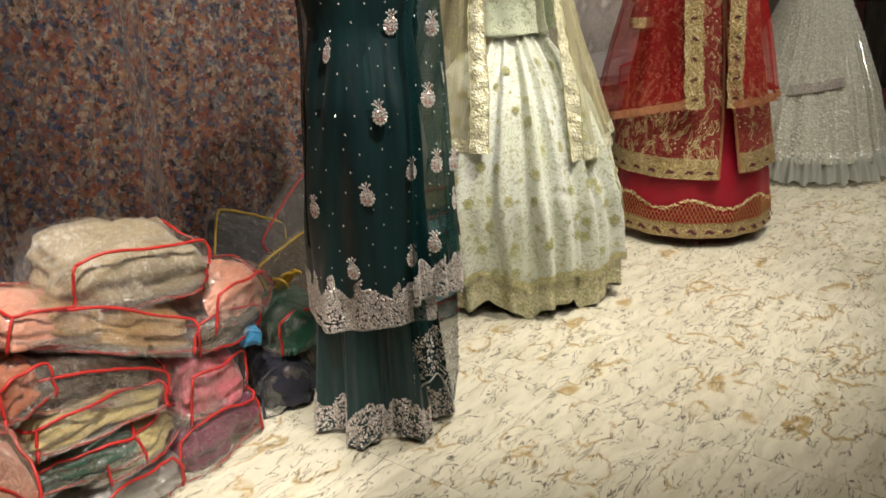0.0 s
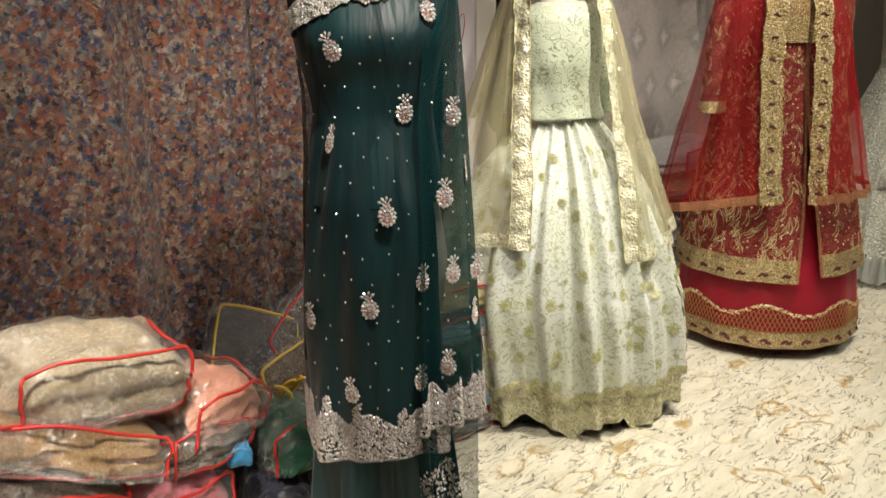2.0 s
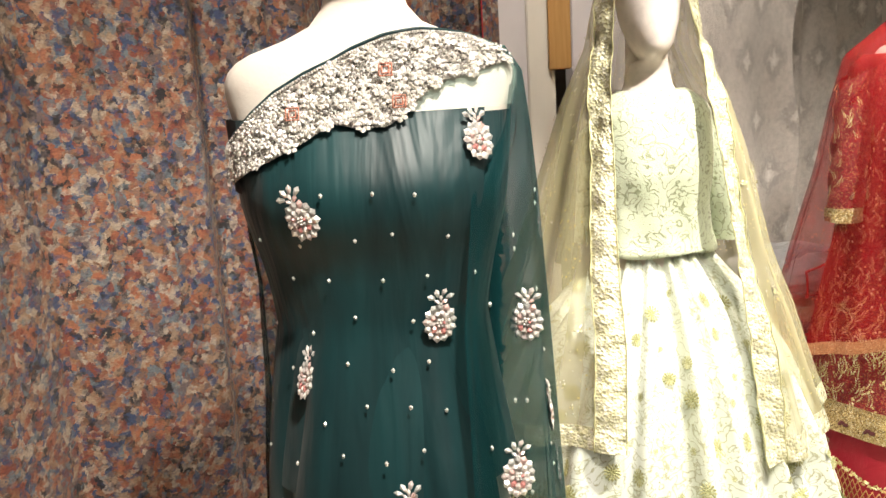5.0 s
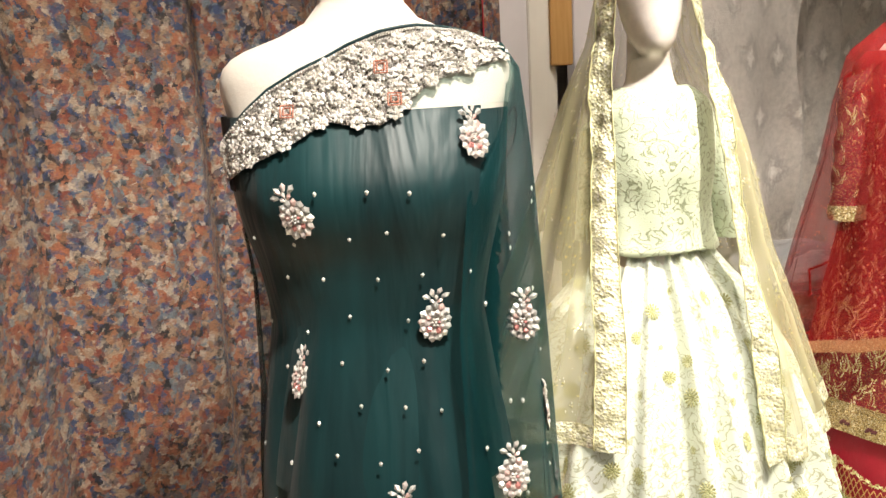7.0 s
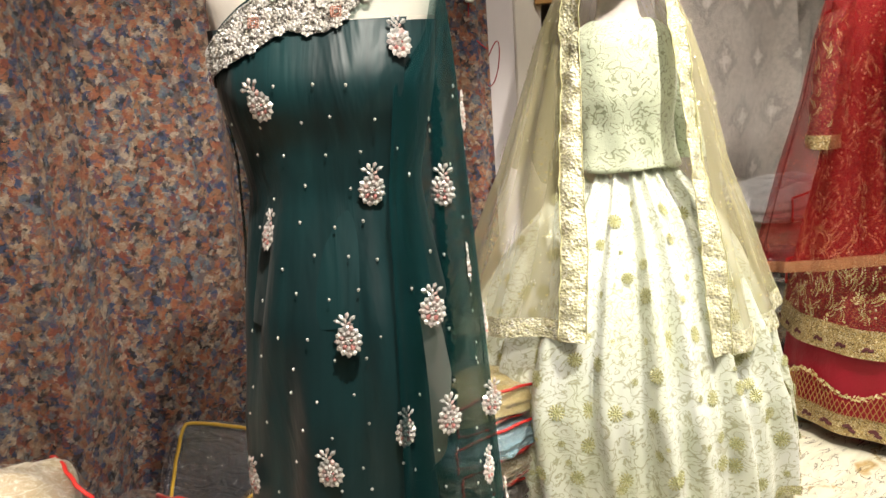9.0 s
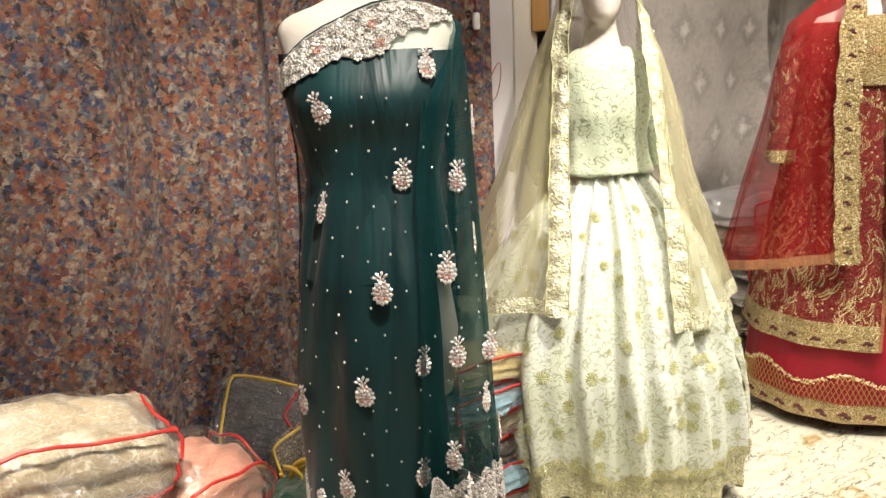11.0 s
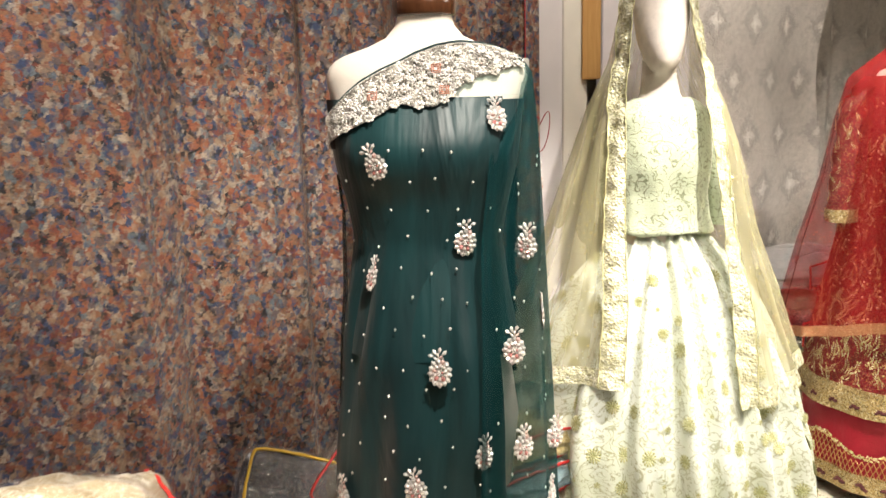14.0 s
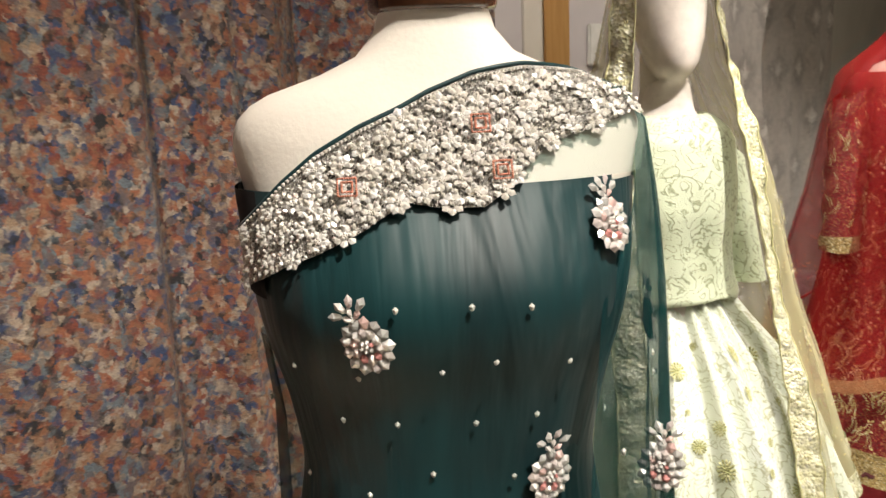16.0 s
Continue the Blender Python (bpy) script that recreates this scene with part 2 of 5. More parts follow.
def make_brocade(name, ground, ground2, gold, cell, disc, vines=True, metal=0.35, rough=0.38):
    """Satin brocade: vine tendrils and small sprigs in dull gold on a pale ground."""
    m = Mat(name)
    uv = m.uv()
    n1 = m.noise(m.mapping(uv, (1.0, 0.35, 1)), 7, 3)
    base = m.mix(m.ramp(n1.outputs[0], [(0.35, 0.0), (0.65, 1.0)]), ground, ground2)
    flow = m.noise(uv, 27, 1, 0.4, 1.8)
    line = m.ramp(flow.outputs[0], [(0.445, 0.0), (0.478, 1.0), (0.505, 1.0), (0.538, 0.0)])
    sp = m.voro(uv, cell, rand=0.85)
    leaf = m.ramp(m.math("ADD", sp.outputs[0], m.math("MULTIPLY", m.noise(uv, 190, 2).outputs[0], 0.35)), [(disc, 1.0), (disc + 0.06, 0.0)])
    small = m.voro(uv, cell * 2.6, rand=0.9)
    sprig_dot = m.ramp(m.math("ADD", small.outputs[0], m.math("MULTIPLY", m.noise(uv, 240, 2).outputs[0], 0.5)), [(0.36, 1.0), (0.46, 0.0)])
    sprig_dot = m.math("MULTIPLY", sprig_dot, m.ramp(m.noise(uv, 24, 2).outputs[0], [(0.36, 0.0), (0.48, 1.0)]))
    pat = m.math("MAXIMUM", m.math("MULTIPLY", line, 0.72 if vines else 0.0), m.math("MAXIMUM", leaf, m.math("MULTIPLY", sprig_dot, 0.95)))
    fine = m.noise(uv, 520, 2)
    pat = m.math("MULTIPLY", pat, m.ramp(fine.outputs[0], [(0.35, 0.55), (0.6, 1.0)]))
    col = m.mix(pat, base, gold)
    return m.set(color=col, rough=m.math("ADD", rough, m.math("MULTIPLY", fine.outputs[0], 0.15)), metal=m.math("MULTIPLY", pat, metal), sheen=0.3,
                 normal=m.bump(m.math("ADD", pat, m.math("MULTIPLY", fine.outputs[0], 0.4)), 0.4, 0.003)).m


def make_glitter(name, c1, c2, spark, scale=420, metal=0.7, rough=0.3):
    """Dense bead and thread work that sparkles."""
    m = Mat(name)
    uv = m.uv()
    v = m.voro(uv, scale)
    b = m.voro(uv, scale * 0.32)
    pick = m.n("ShaderNodeSeparateColor", {0: v.outputs["Color"]})
    col = m.mix(m.ramp(pick.outputs[0], [(0.25, 0.0), (0.75, 1.0)]), c1, c2)
    col = m.mix(m.ramp(pick.outputs[1], [(0.80, 0.0), (0.9, 1.0)]), col, spark)
    col = m.mix(0.4, col, m.ramp(b.outputs[0], [(0.1, 1.0), (0.7, 0.35)]), "MULTIPLY")
    h = m.math("ADD", v.outputs[0], b.outputs[0])
    return m.set(color=col, metal=metal, rough=m.ramp(pick.outputs[2], [(0.0, rough * 0.6), (1.0, rough * 1.7)]), normal=m.bump(h, 0.8, 0.004)).m


def make_sheer(name, color, alpha, spark=None, sheen=0.3):
    m = Mat(name)
    uv = m.uv()
    streak = m.noise(m.mapping(uv, (20, 1, 1)), 1.0, 4, 0.5)
    col = m.mix(streak.outputs[0], color, tuple(min(1, c * 1.25) for c in color))
    a = m.math("ADD", alpha - 0.08, m.math("MULTIPLY", streak.outputs[0], 0.16))
    if spark:
        sp = m.voro(uv, 80)
        hit = m.ramp(m.math("ADD", sp.outputs[0], m.math("MULTIPLY", m.noise(uv, 14, 2).outputs[0], 0.5)), [(0.36, 1.0), (0.40, 0.0)])
        col = m.mix(hit, col, spark)
        a = m.math("MAXIMUM", a, m.math("MULTIPLY", hit, 0.85))
    m.set(color=col, rough=0.55, sheen=sheen, spec=0.25)
    return m.see_through(a, color).m


def make_plastic():
    """Creased clear film: nearly all light goes through, sharp glints on the creases."""
    m = Mat("clear_plastic_film")
    p = m.obj()
    warp = m.noise(p, 9, 3)
    v = m.n("ShaderNodeVectorMath", {0: p, 1: m.n("ShaderNodeVectorMath", {0: warp.outputs["Color"], 1: (0.09, 0.09, 0.09)}, operation="MULTIPLY").outputs[0]}, operation="ADD").outputs[0]
    cr = m.voro(v, 24)
    cr2 = m.noise(v, 26, 3, 0.55, 1.6)
    fold = m.ramp(m.math("ABSOLUTE", m.math("SUBTRACT", cr2.outputs[0], 0.5)), [(0.0, 1.0), (0.05, 0.35), (0.16, 0.0)])
    nrm = m.bump(m.math("ADD", m.math("MULTIPLY", cr.outputs[0], 0.5), fold), 1.0, 0.007)
    lw = m.n("ShaderNodeLayerWeight", {"Blend": 0.25})
    gl = m.n("ShaderNodeBsdfGlossy", {"Color": (1, 1, 1, 1), "Roughness": 0.24, "Normal": nrm})
    tr = m.n("ShaderNodeBsdfTransparent", {"Color": (1, 1, 1, 1)})
    f = m.math("ADD", 0.17, m.math("MULTIPLY", lw.outputs["Fresnel"], 0.22))
    mx = m.n("ShaderNodeMixShader", {0: f, 1: tr.outputs[0], 2: gl.outputs[0]})
    m.t.links.new(mx.outputs[0], m.out.inputs[0])
    return m.m


def plain(name, color, rough=0.5, metal=0.0):
    m = Mat(name)
    n1 = m.noise(m.obj(), 40, 3)
    return m.set(color=m.mix(m.ramp(n1.outputs[0], [(0.35, 0.0), (0.7, 1.0)]), color, tuple(c * 0.85 for c in color)), rough=rough, metal=metal,
                 normal=m.bump(n1.outputs[0], 0.04, 0.002)).m


CARPET, FLOOR, LACE = make_carpet(), make_floor(), make_lace()
WHITE_WALL = make_plaster("cream_plaster", (0.72, 0.68, 0.62))
LILAC_WALL = make_plaster("lilac_white_board", (0.62, 0.58, 0.60))
CEIL_PAINT = make_plaster("ceiling_paint", (0.75, 0.72, 0.68))
PINE = make_wood("varnished_pine", (0.52, 0.30, 0.11), (0.42, 0.22, 0.07))
WALNUT = make_wood("polished_dark_wood", (0.09, 0.035, 0.015), (0.05, 0.018, 0.008), 0.18)
DARK_WOOD = make_wood("dark_cabinet_wood", (0.06, 0.03, 0.02), (0.035, 0.018, 0.012), 0.5)
FORM_CLOTH = make_plaster("ivory_form_jersey", (0.82, 0.76, 0.68))
SKIN_PLASTIC = plain("glossy_white_mannequin", (0.80, 0.73, 0.68), 0.15)
GREEN_SOLID = make_green("green_net_over_lining", 1.0)
GREEN_SHEER = make_green("green_sheer_net", 0.6, 1.3)
GREEN_HALF = make_green("green_double_net", 0.62, 1.7)
SILVER_GEMS = make_gem("silver_pink_stones", [(0.75, 0.70, 0.66), (0.72, 0.64, 0.62), (0.88, 0.85, 0.83), (0.68, 0.30, 0.28), (0.62, 0.62, 0.6), (0.74, 0.66, 0.62), (0.9, 0.88, 0.85), (0.74, 0.52, 0.48)], 0.25, 0.14)
CRYSTAL = make_gem("clear_crystal_stones", [(0.90, 0.88, 0.84), (0.80, 0.77, 0.71), (0.94, 0.92, 0.90), (0.86, 0.82, 0.76), (0.70, 0.67, 0.60), (0.95, 0.94, 0.92)], 0.35, 0.16)
GOLD_GEMS = make_gem("gold_stones", [(0.62, 0.50, 0.22), (0.72, 0.62, 0.34), (0.50, 0.36, 0.14), (0.82, 0.74, 0.5), (0.6, 0.45, 0.2)], 0.35, 0.42)
DULL_GOLD = make_gem("dull_gold_thread", [(0.42, 0.42, 0.20), (0.54, 0.54, 0.30), (0.34, 0.35, 0.15)], 0.25, 0.35)
BORDER_GEMS = make_gem("silver_border_stones", [(0.62, 0.59, 0.55), (0.48, 0.45, 0.42), (0.78, 0.75, 0.72), (0.55, 0.47, 0.44), (0.36, 0.34, 0.32), (0.70, 0.66, 0.62)], 0.2, 0.25)
PEARL = make_gem("pearl_sequins", [(0.85, 0.85, 0.8), (0.7, 0.75, 0.7), (0.9, 0.9, 0.88)], 0.3, 0.2)
SILVER_THREAD = make_glitter("silver_bead_border", (0.50, 0.47, 0.43), (0.74, 0.71, 0.66), (0.85, 0.82, 0.8), 500)
SATIN = make_brocade("pale_green_brocade", (0.62, 0.67, 0.53), (0.72, 0.76, 0.72), (0.25, 0.25, 0.07), 30, 0.08, rough=0.24)
BLOUSE = make_brocade("pale_green_silk", (0.50, 0.56, 0.40), (0.58, 0.64, 0.50), (0.12, 0.125, 0.03), 46, 0.15, rough=0.3)
LIME_GOLD = make_glitter("lime_gold_border", (0.48, 0.46, 0.20), (0.64, 0.62, 0.34), (0.92, 0.9, 0.7), 420, 0.25, 0.4)
PALE_GOLD = make_glitter("pale_gold_brocade", (0.62, 0.60, 0.36), (0.78, 0.77, 0.56), (0.95, 0.94, 0.8), 150, 0.25, 0.35)
LIME_SHEER = make_sheer("lime_organza", (0.50, 0.46, 0.27), 0.42, (0.46, 0.38, 0.12))
CRIMSON = cloth("crimson_satin", (0.42, 0.006, 0.03), (0.36, 0.004, 0.022), 0.5, scale=600, bump=0.05, sheen=0.0).m
RED_EMB = make_glitter("red_embroidered_net", (0.21, 0.003, 0.010), (0.38, 0.006, 0.016), (0.55, 0.22, 0.09), 420, 0.0, 0.6)
GOLD_EMB = make_glitter("antique_gold_embroidery", (0.38, 0.25, 0.09), (0.62, 0.48, 0.22), (0.9, 0.8, 0.55), 360, 0.6, 0.35)
RED_SHEER = make_sheer("red_tulle", (0.42, 0.004, 0.010), 0.42, (0.62, 0.4, 0.2), 0.0)
COPPER = make_glitter("copper_ribbon", (0.45, 0.17, 0.07), (0.58, 0.25, 0.11), (0.8, 0.5, 0.3), 700, 0.5, 0.4)
SAGE_SEQ = make_glitter("sage_sequin_net", (0.44, 0.46, 0.36), (0.54, 0.56, 0.46), (0.85, 0.86, 0.78), 260, 0.15, 0.4)
SAGE_TULLE = make_sheer("grey_sage_tulle", (0.50, 0.53, 0.48), 0.75)
PLASTIC = make_plastic()
RED_PIPE = plain("red_vinyl_piping", (0.48, 0.02, 0.015), 0.4)
YELLOW_PIPE = plain("yellow_vinyl_piping", (0.55, 0.35, 0.03), 0.4)
BLACK = plain("black_knit", (0.008, 0.008, 0.009), 0.8)
WHITE_PLASTIC = plain("white_plastic", (0.8, 0.8, 0.78), 0.35)
RED_WIRE = plain("red_wire", (0.35, 0.02, 0.03), 0.4)


# ---- mesh tools ----
def add_mesh(name, verts, faces, mat, parent=None, label="", uvs=None, smooth=True, mats=None):
    me = bpy.data.meshes.new(name)
    me.from_pydata([tuple(v) for v in verts], [], faces)
    for m in (mats or [mat]):
        me.materials.append(m)
    if smooth:
        me.polygons.foreach_set("use_smooth", [True] * len(me.polygons))
    if uvs is not None:
        layer = me.uv_layers.new(name="UVMap")
        idx = np.zeros(len(me.loops), dtype=np.int32)
        me.loops.foreach_get("vertex_index", idx)
        layer.data.foreach_set("uv", np.asarray(uvs, dtype=np.float32)[idx].ravel())
    me.update()
    ob = new(name, me)
    if parent:
        ob.parent = parent
    if label:
        ob["label"] = label
    return ob


def part(name, bm, material, parent, label=""):
    me = bpy.data.meshes.new(name)
    bm.to_mesh(me)
    bm.free()
    me.materials.append(material)
    ob = new(name, me)
    ob.parent = parent
    if label:
        ob["label"] = label
    return ob


def thing(name, label, category, group="", kind="", at=(0, 0, 0)):
    ob = new(name)
    ob.empty_display_size = 0.1
    return tagged(ob, label, category, group, kind)


def sheet(name, nu, nv, f, mat, parent=None, label="", close=False, thick=0.0, su=None, sv=None):
    """A cloth grid: f(u, v) for u and v from 0 to 1; its UV runs in metres."""
    verts = [f(i / nu, j / nv) for j in range(nv + 1) for i in range(nu + 1)]
    P = np.array([tuple(p) for p in verts]).reshape(nv + 1, nu + 1, 3)
    lu = np.concatenate([[0], np.cumsum(np.linalg.norm(np.diff(P, axis=1), axis=2).mean(0))])
    lv = np.concatenate([[0], np.cumsum(np.linalg.norm(np.diff(P, axis=0), axis=2).mean(1))])
    uvs = [(lu[i], lv[j]) for j in range(nv + 1) for i in range(nu + 1)]
    w = nu + 1
    faces = [(j * w + i, j * w + i + 1, (j + 1) * w + i + 1, (j + 1) * w + i) for j in range(nv) for i in range(nu)]
    ob = add_mesh(name, verts, faces, mat, parent, label, uvs)
    if thick:
        s = ob.modifiers.new("thickness", "SOLIDIFY")
        s.thickness, s.offset = thick, 0
    return ob


def tube(bm, pts, r, seg=6, closed=False):
    """A round cord through pts."""
    rings = []
    n = len(pts)
    pts = [Vector(p) for p in pts]
    for i, p in enumerate(pts):
        a = pts[(i - 1) % n] if closed or i else p
        b = pts[(i + 1) % n] if closed or i < n - 1 else p
        d = (b - a).normalized() if (b - a).length else Vector((0, 0, 1))
        s = d.orthogonal().normalized() if abs(d.z) > 0.95 else d.cross(Vector((0, 0, 1))).normalized()
        q = d.cross(s)
        rings.append([bm.verts.new(p + r * (math.cos(6.2832 * k / seg) * s + math.sin(6.2832 * k / seg) * q)) for k in range(seg)])
    for i in range(n if closed else n - 1):
        A, B = rings[i], rings[(i + 1) % n]
        for k in range(seg):
            f = bm.faces.new((A[k], A[(k + 1) % seg], B[(k + 1) % seg], B[k]))
            f.smooth = True
    if not closed:
        bm.faces.new(rings[0][::-1])
        bm.faces.new(rings[-1])


def box(bm, lo, hi, m=None, bevel=0.0):
    vs = [bm.verts.new((x, y, z)) for x in (lo[0], hi[0]) for y in (lo[1], hi[1]) for z in (lo[2], hi[2])]
    for f in ((0, 1, 3, 2), (4, 6, 7, 5), (0, 4, 5, 1), (2, 3, 7, 6), (0, 2, 6, 4), (1, 5, 7, 3)):
        bm.faces.new([vs[i] for i in f])
    if bevel:
        es = list({e for v in vs for e in v.link_edges})
        bmesh.ops.bevel(bm, geom=es, offset=bevel, segments=2, affect="EDGES")
    if m is not None:
        bmesh.ops.transform(bm, matrix=m, verts=bm.verts)


def lerp(table, x):
    """Values of a table of rows (x, a, b, ...), in falling or rising x."""
    xs = [r[0] for r in table]
    if xs[0] > xs[-1]:
        table = table[::-1]
        xs = xs[::-1]
    return [float(np.interp(x, xs, [r[k] for r in table])) for k in range(1, len(table[0]))]


class Gems:
    """Collects small faceted stones into one mesh."""

    def __init__(self):
        self.v, self.f = [], []

    def stone(self, p, along, normal, a, b, h):
        p, normal = Vector(p), Vector(normal).normalized()
        x = Vector(along)
        x = (x - normal * x.dot(normal)).normalized()
        y = normal.cross(x)
        k = len(self.v)
        self.v += [p + x * a, p + x * 0.3 * a + y * b, p - x * 0.7 * a + y * 0.6 * b, p - x * a, p - x * 0.7 * a - y * 0.6 * b, p + x * 0.3 * a - y * b, p + normal * h]
        self.f += [(k + i, k + (i + 1) % 6, k + 6) for i in range(6)]

    def build(self, name, mat, parent, label=""):
        return add_mesh(name, self.v, self.f, mat, parent, label, smooth=False)


def frame_on(surf, u, v, e=0.004):
    """Point, normal and two tangents of a surface function."""
    p = surf(u, v)
    du, dv = surf(u + e, v) - surf(u - e, v), surf(u, v + e) - surf(u, v - e)
    n = du.cross(dv).normalized()
    return p, n, du.normalized(), dv.normalized()


# ---- the shop ----
def wall(name, a, b, z0, z1, mat, t=0.12, label="plain plastered shop wall"):
    a, b = Vector((*a, 0)), Vector((*b, 0))
    d = b - a
    ang = math.degrees(math.atan2(d.y, d.x))
    bm = bmesh.new()
    box(bm, (0, 0, z0), (d.length, t, z1))
    ob = part(name, bm, mat, None, label)
    ob.matrix_world = pose(a.x, a.y, 0, 0, 0, ang)
    return tagged(ob, label, "wall", kind="structure")


bm = bmesh.new()
box(bm, (-4.5, -3.5, -0.08), (8.0, 11.0, -0.004))
floor_ob = tagged(part("floor", bm, FLOOR, None), "cream vinyl floor printed with ochre and grey marble veins", "floor", kind="structure")
bm = bmesh.new()
box(bm, (-4.5, -3.5, CEIL), (8.0, 11.0, CEIL + 0.1))
tagged(part("ceiling", bm, CEIL_PAINT, None), "plain off-white painted shop ceiling", "ceiling", kind="structure")
wall("wall_display", (-4.3, -1.43), (3.9, 9.5), 0, CEIL, WHITE_WALL, label="cream wall behind the dressed mannequins")
wall("wall_far", (3.4, 8.95), (8.0, 8.95), 0, CEIL, WHITE_WALL)
wall("wall_east", (7.9, 8.9), (7.9, -3.4), 0, CEIL, WHITE_WALL)
wall("wall_south", (7.9, -3.3), (-4.4, -3.3), 0, CEIL, WHITE_WALL)
wall("wall_west", (-4.4, -3.3), (-4.4, 1.0), 0, CEIL, WHITE_WALL)

# the speckled cloth that hangs in front of the wall
CARPET_LINE = [(-2.35, 0.62), (-1.55, 1.83), (-1.03, 2.60), (-0.70, 3.08), (-0.42, 3.36), (-0.104, 3.593)]


def carpet_at(u, v):
    s = u * (len(CARPET_LINE) - 1)
    i = min(int(s), len(CARPET_LINE) - 2)
    k = s - i
    a, b = Vector(CARPET_LINE[i]), Vector(CARPET_LINE[i + 1])
    p = a.lerp(b, k)
    z = 0.01 + 2.7 * v
    d = 5.0 * u
    w = 0.034 * math.sin(d * 9.0 + 0.6) + 0.014 * math.sin(d * 17.0 + 1.5 * v) + 0.008 * math.sin(d * 31.0 + 2.0)
    w *= 0.5 + 0.5 * (1 - 0.5 * v)
    return Vector((p.x + N.x * w, p.y + N.y * w, z))


tagged(sheet("curtain_cloth", 220, 40, carpet_at, CARPET, thick=0.004), "heavy hanging cloth speckled in brown, blue and rust", "curtain", kind="structure")


def lace_at(a, b, amp, fr, ph, lean=0.0, curl=0.0):
    a, b = Vector((*a, 0)), Vector((*b, 0))

    def f(u, v):
        z = 0.02 + 2.66 * v
        p = a.lerp(b, u)
        k = max(0.0, (u - 0.9) / 0.1)
        p = p + U * lean * (z - 1.5) * u
        d = (b - a).length * u
        w = amp * (math.sin(d * fr + ph) + 0.5 * math.sin(d * fr * 2.3 + ph + v)) * (1.0 - 0.4 * v) + curl * k * k * (1 + 0.5 * math.sin(7 * z))
        return Vector((p.x + N.x * w, p.y + N.y * w, z))
    return f


tagged(sheet("curtain_silver", 160, 40, lace_at((0.18, 4.05), (0.975, 5.125), 0.010, 9, 0, 0.07, 0.05), LACE, thick=0.003), "silver grey damask curtain with woven diamond motifs", "curtain", kind="structure")
tagged(sheet("curtain_silver", 160, 30, lace_at((0.80, 5.12), (1.68, 6.1), 0.02, 18, 1), LACE, thick=0.003), "grey damask curtain hanging in pleats behind the mannequins", "curtain", kind="structure")

# ---- green saree on an ivory dress form ----
FORM_AT, FORM_TURN = Vector((-0.185, 2.50, 0.0)), radians(6.6)
BODY_ROWS = [(1.601, .049, .048), (1.585, .054, .050), (1.565, .071, .055), (1.55, .104, .058), (1.535, .150, .062), (1.526, .167, .066), (1.515, .178, .07), (1.503, .183, .075),
             (1.49, .184, .08), (1.45, .182, .098), (1.41, .178, .124), (1.38, .176, .141), (1.352, .173, .146), (1.32, .166, .137), (1.28, .155, .119), (1.2, .139, .112), (1.1, .153, .138),
             (1.0, .17, .166), (.85, .183, .178), (.6, .19, .18), (.39, .195, .18), (0, .2, .18)]


def smooth_rows(rows, step=0.012):
    """A table drawn out finely, its corners rounded off."""
    zs = np.arange(rows[-1][0], rows[0][0] + step / 2, step)
    cols = [np.interp(zs, [r[0] for r in rows[::-1]], [r[k] for r in rows[::-1]]) for k in (1, 2)]
    for _ in range(2):
        cols = [np.concatenate([c[:1], 0.25 * c[:-2] + 0.5 * c[1:-1] + 0.25 * c[2:], c[-1:]]) for c in cols]
    return [(float(z), float(a), float(b)) for z, a, b in zip(zs, *cols)][::-1]


BODY = smooth_rows(BODY_ROWS)


def form_world(x, y, z):
    c, s = math.cos(FORM_TURN), math.sin(FORM_TURN)
    return Vector((FORM_AT.x + c * x - s * y, FORM_AT.y + s * x + c * y, z))


def oval(a, b, th, p=2.4):
    c, s = math.cos(th), math.sin(th)
    return a * math.copysign(abs(c) ** (2 / p), c), b * math.copysign(abs(s) ** (2 / p), s)


def front_y(x, z, off=0.0):
    """The depth of the dressed body's front at a place across and up."""
    a, b = lerp(BODY, z)
    q = max(0.0, 1 - min(1.0, abs(x / (a + off))) ** 2.4)
    return -(b + off) * q ** (1 / 2.4)


def front_pt(x, z, off=0.004):
    return form_world(x, front_y(x, z, off), z)


def dress_form(name, at_world, rows, cap, label):
    verts, faces, mi = [], [], []
    seg = 48
    prof = [(z, a, b, 0) for z, a, b in rows] + [(z, r, r, 1) for z, r in cap]
    for z, a, b, k in prof:
        for i in range(seg):
            x, y = oval(a, b, 6.28318 * i / seg, 2.4 if k == 0 else 2.0)
            verts.append(at_world(x, y, z))
    for j in range(len(prof) - 1):
        for i in range(seg):
            faces.append((j * seg + i, j * seg + (i + 1) % seg, (j + 1) * seg + (i + 1) % seg, (j + 1) * seg + i))
            mi.append(max(prof[j][3], prof[j + 1][3]))
    faces += [tuple(range(seg))[::-1], tuple(range((len(prof) - 1) * seg, len(prof) * seg))]
    mi += [1, 1]
    ob = add_mesh(name, verts, faces, None, mats=[FORM_CLOTH, WALNUT])
    ob.data.polygons.foreach_set("material_index", mi)
    return tagged(ob, label, "mannequin")


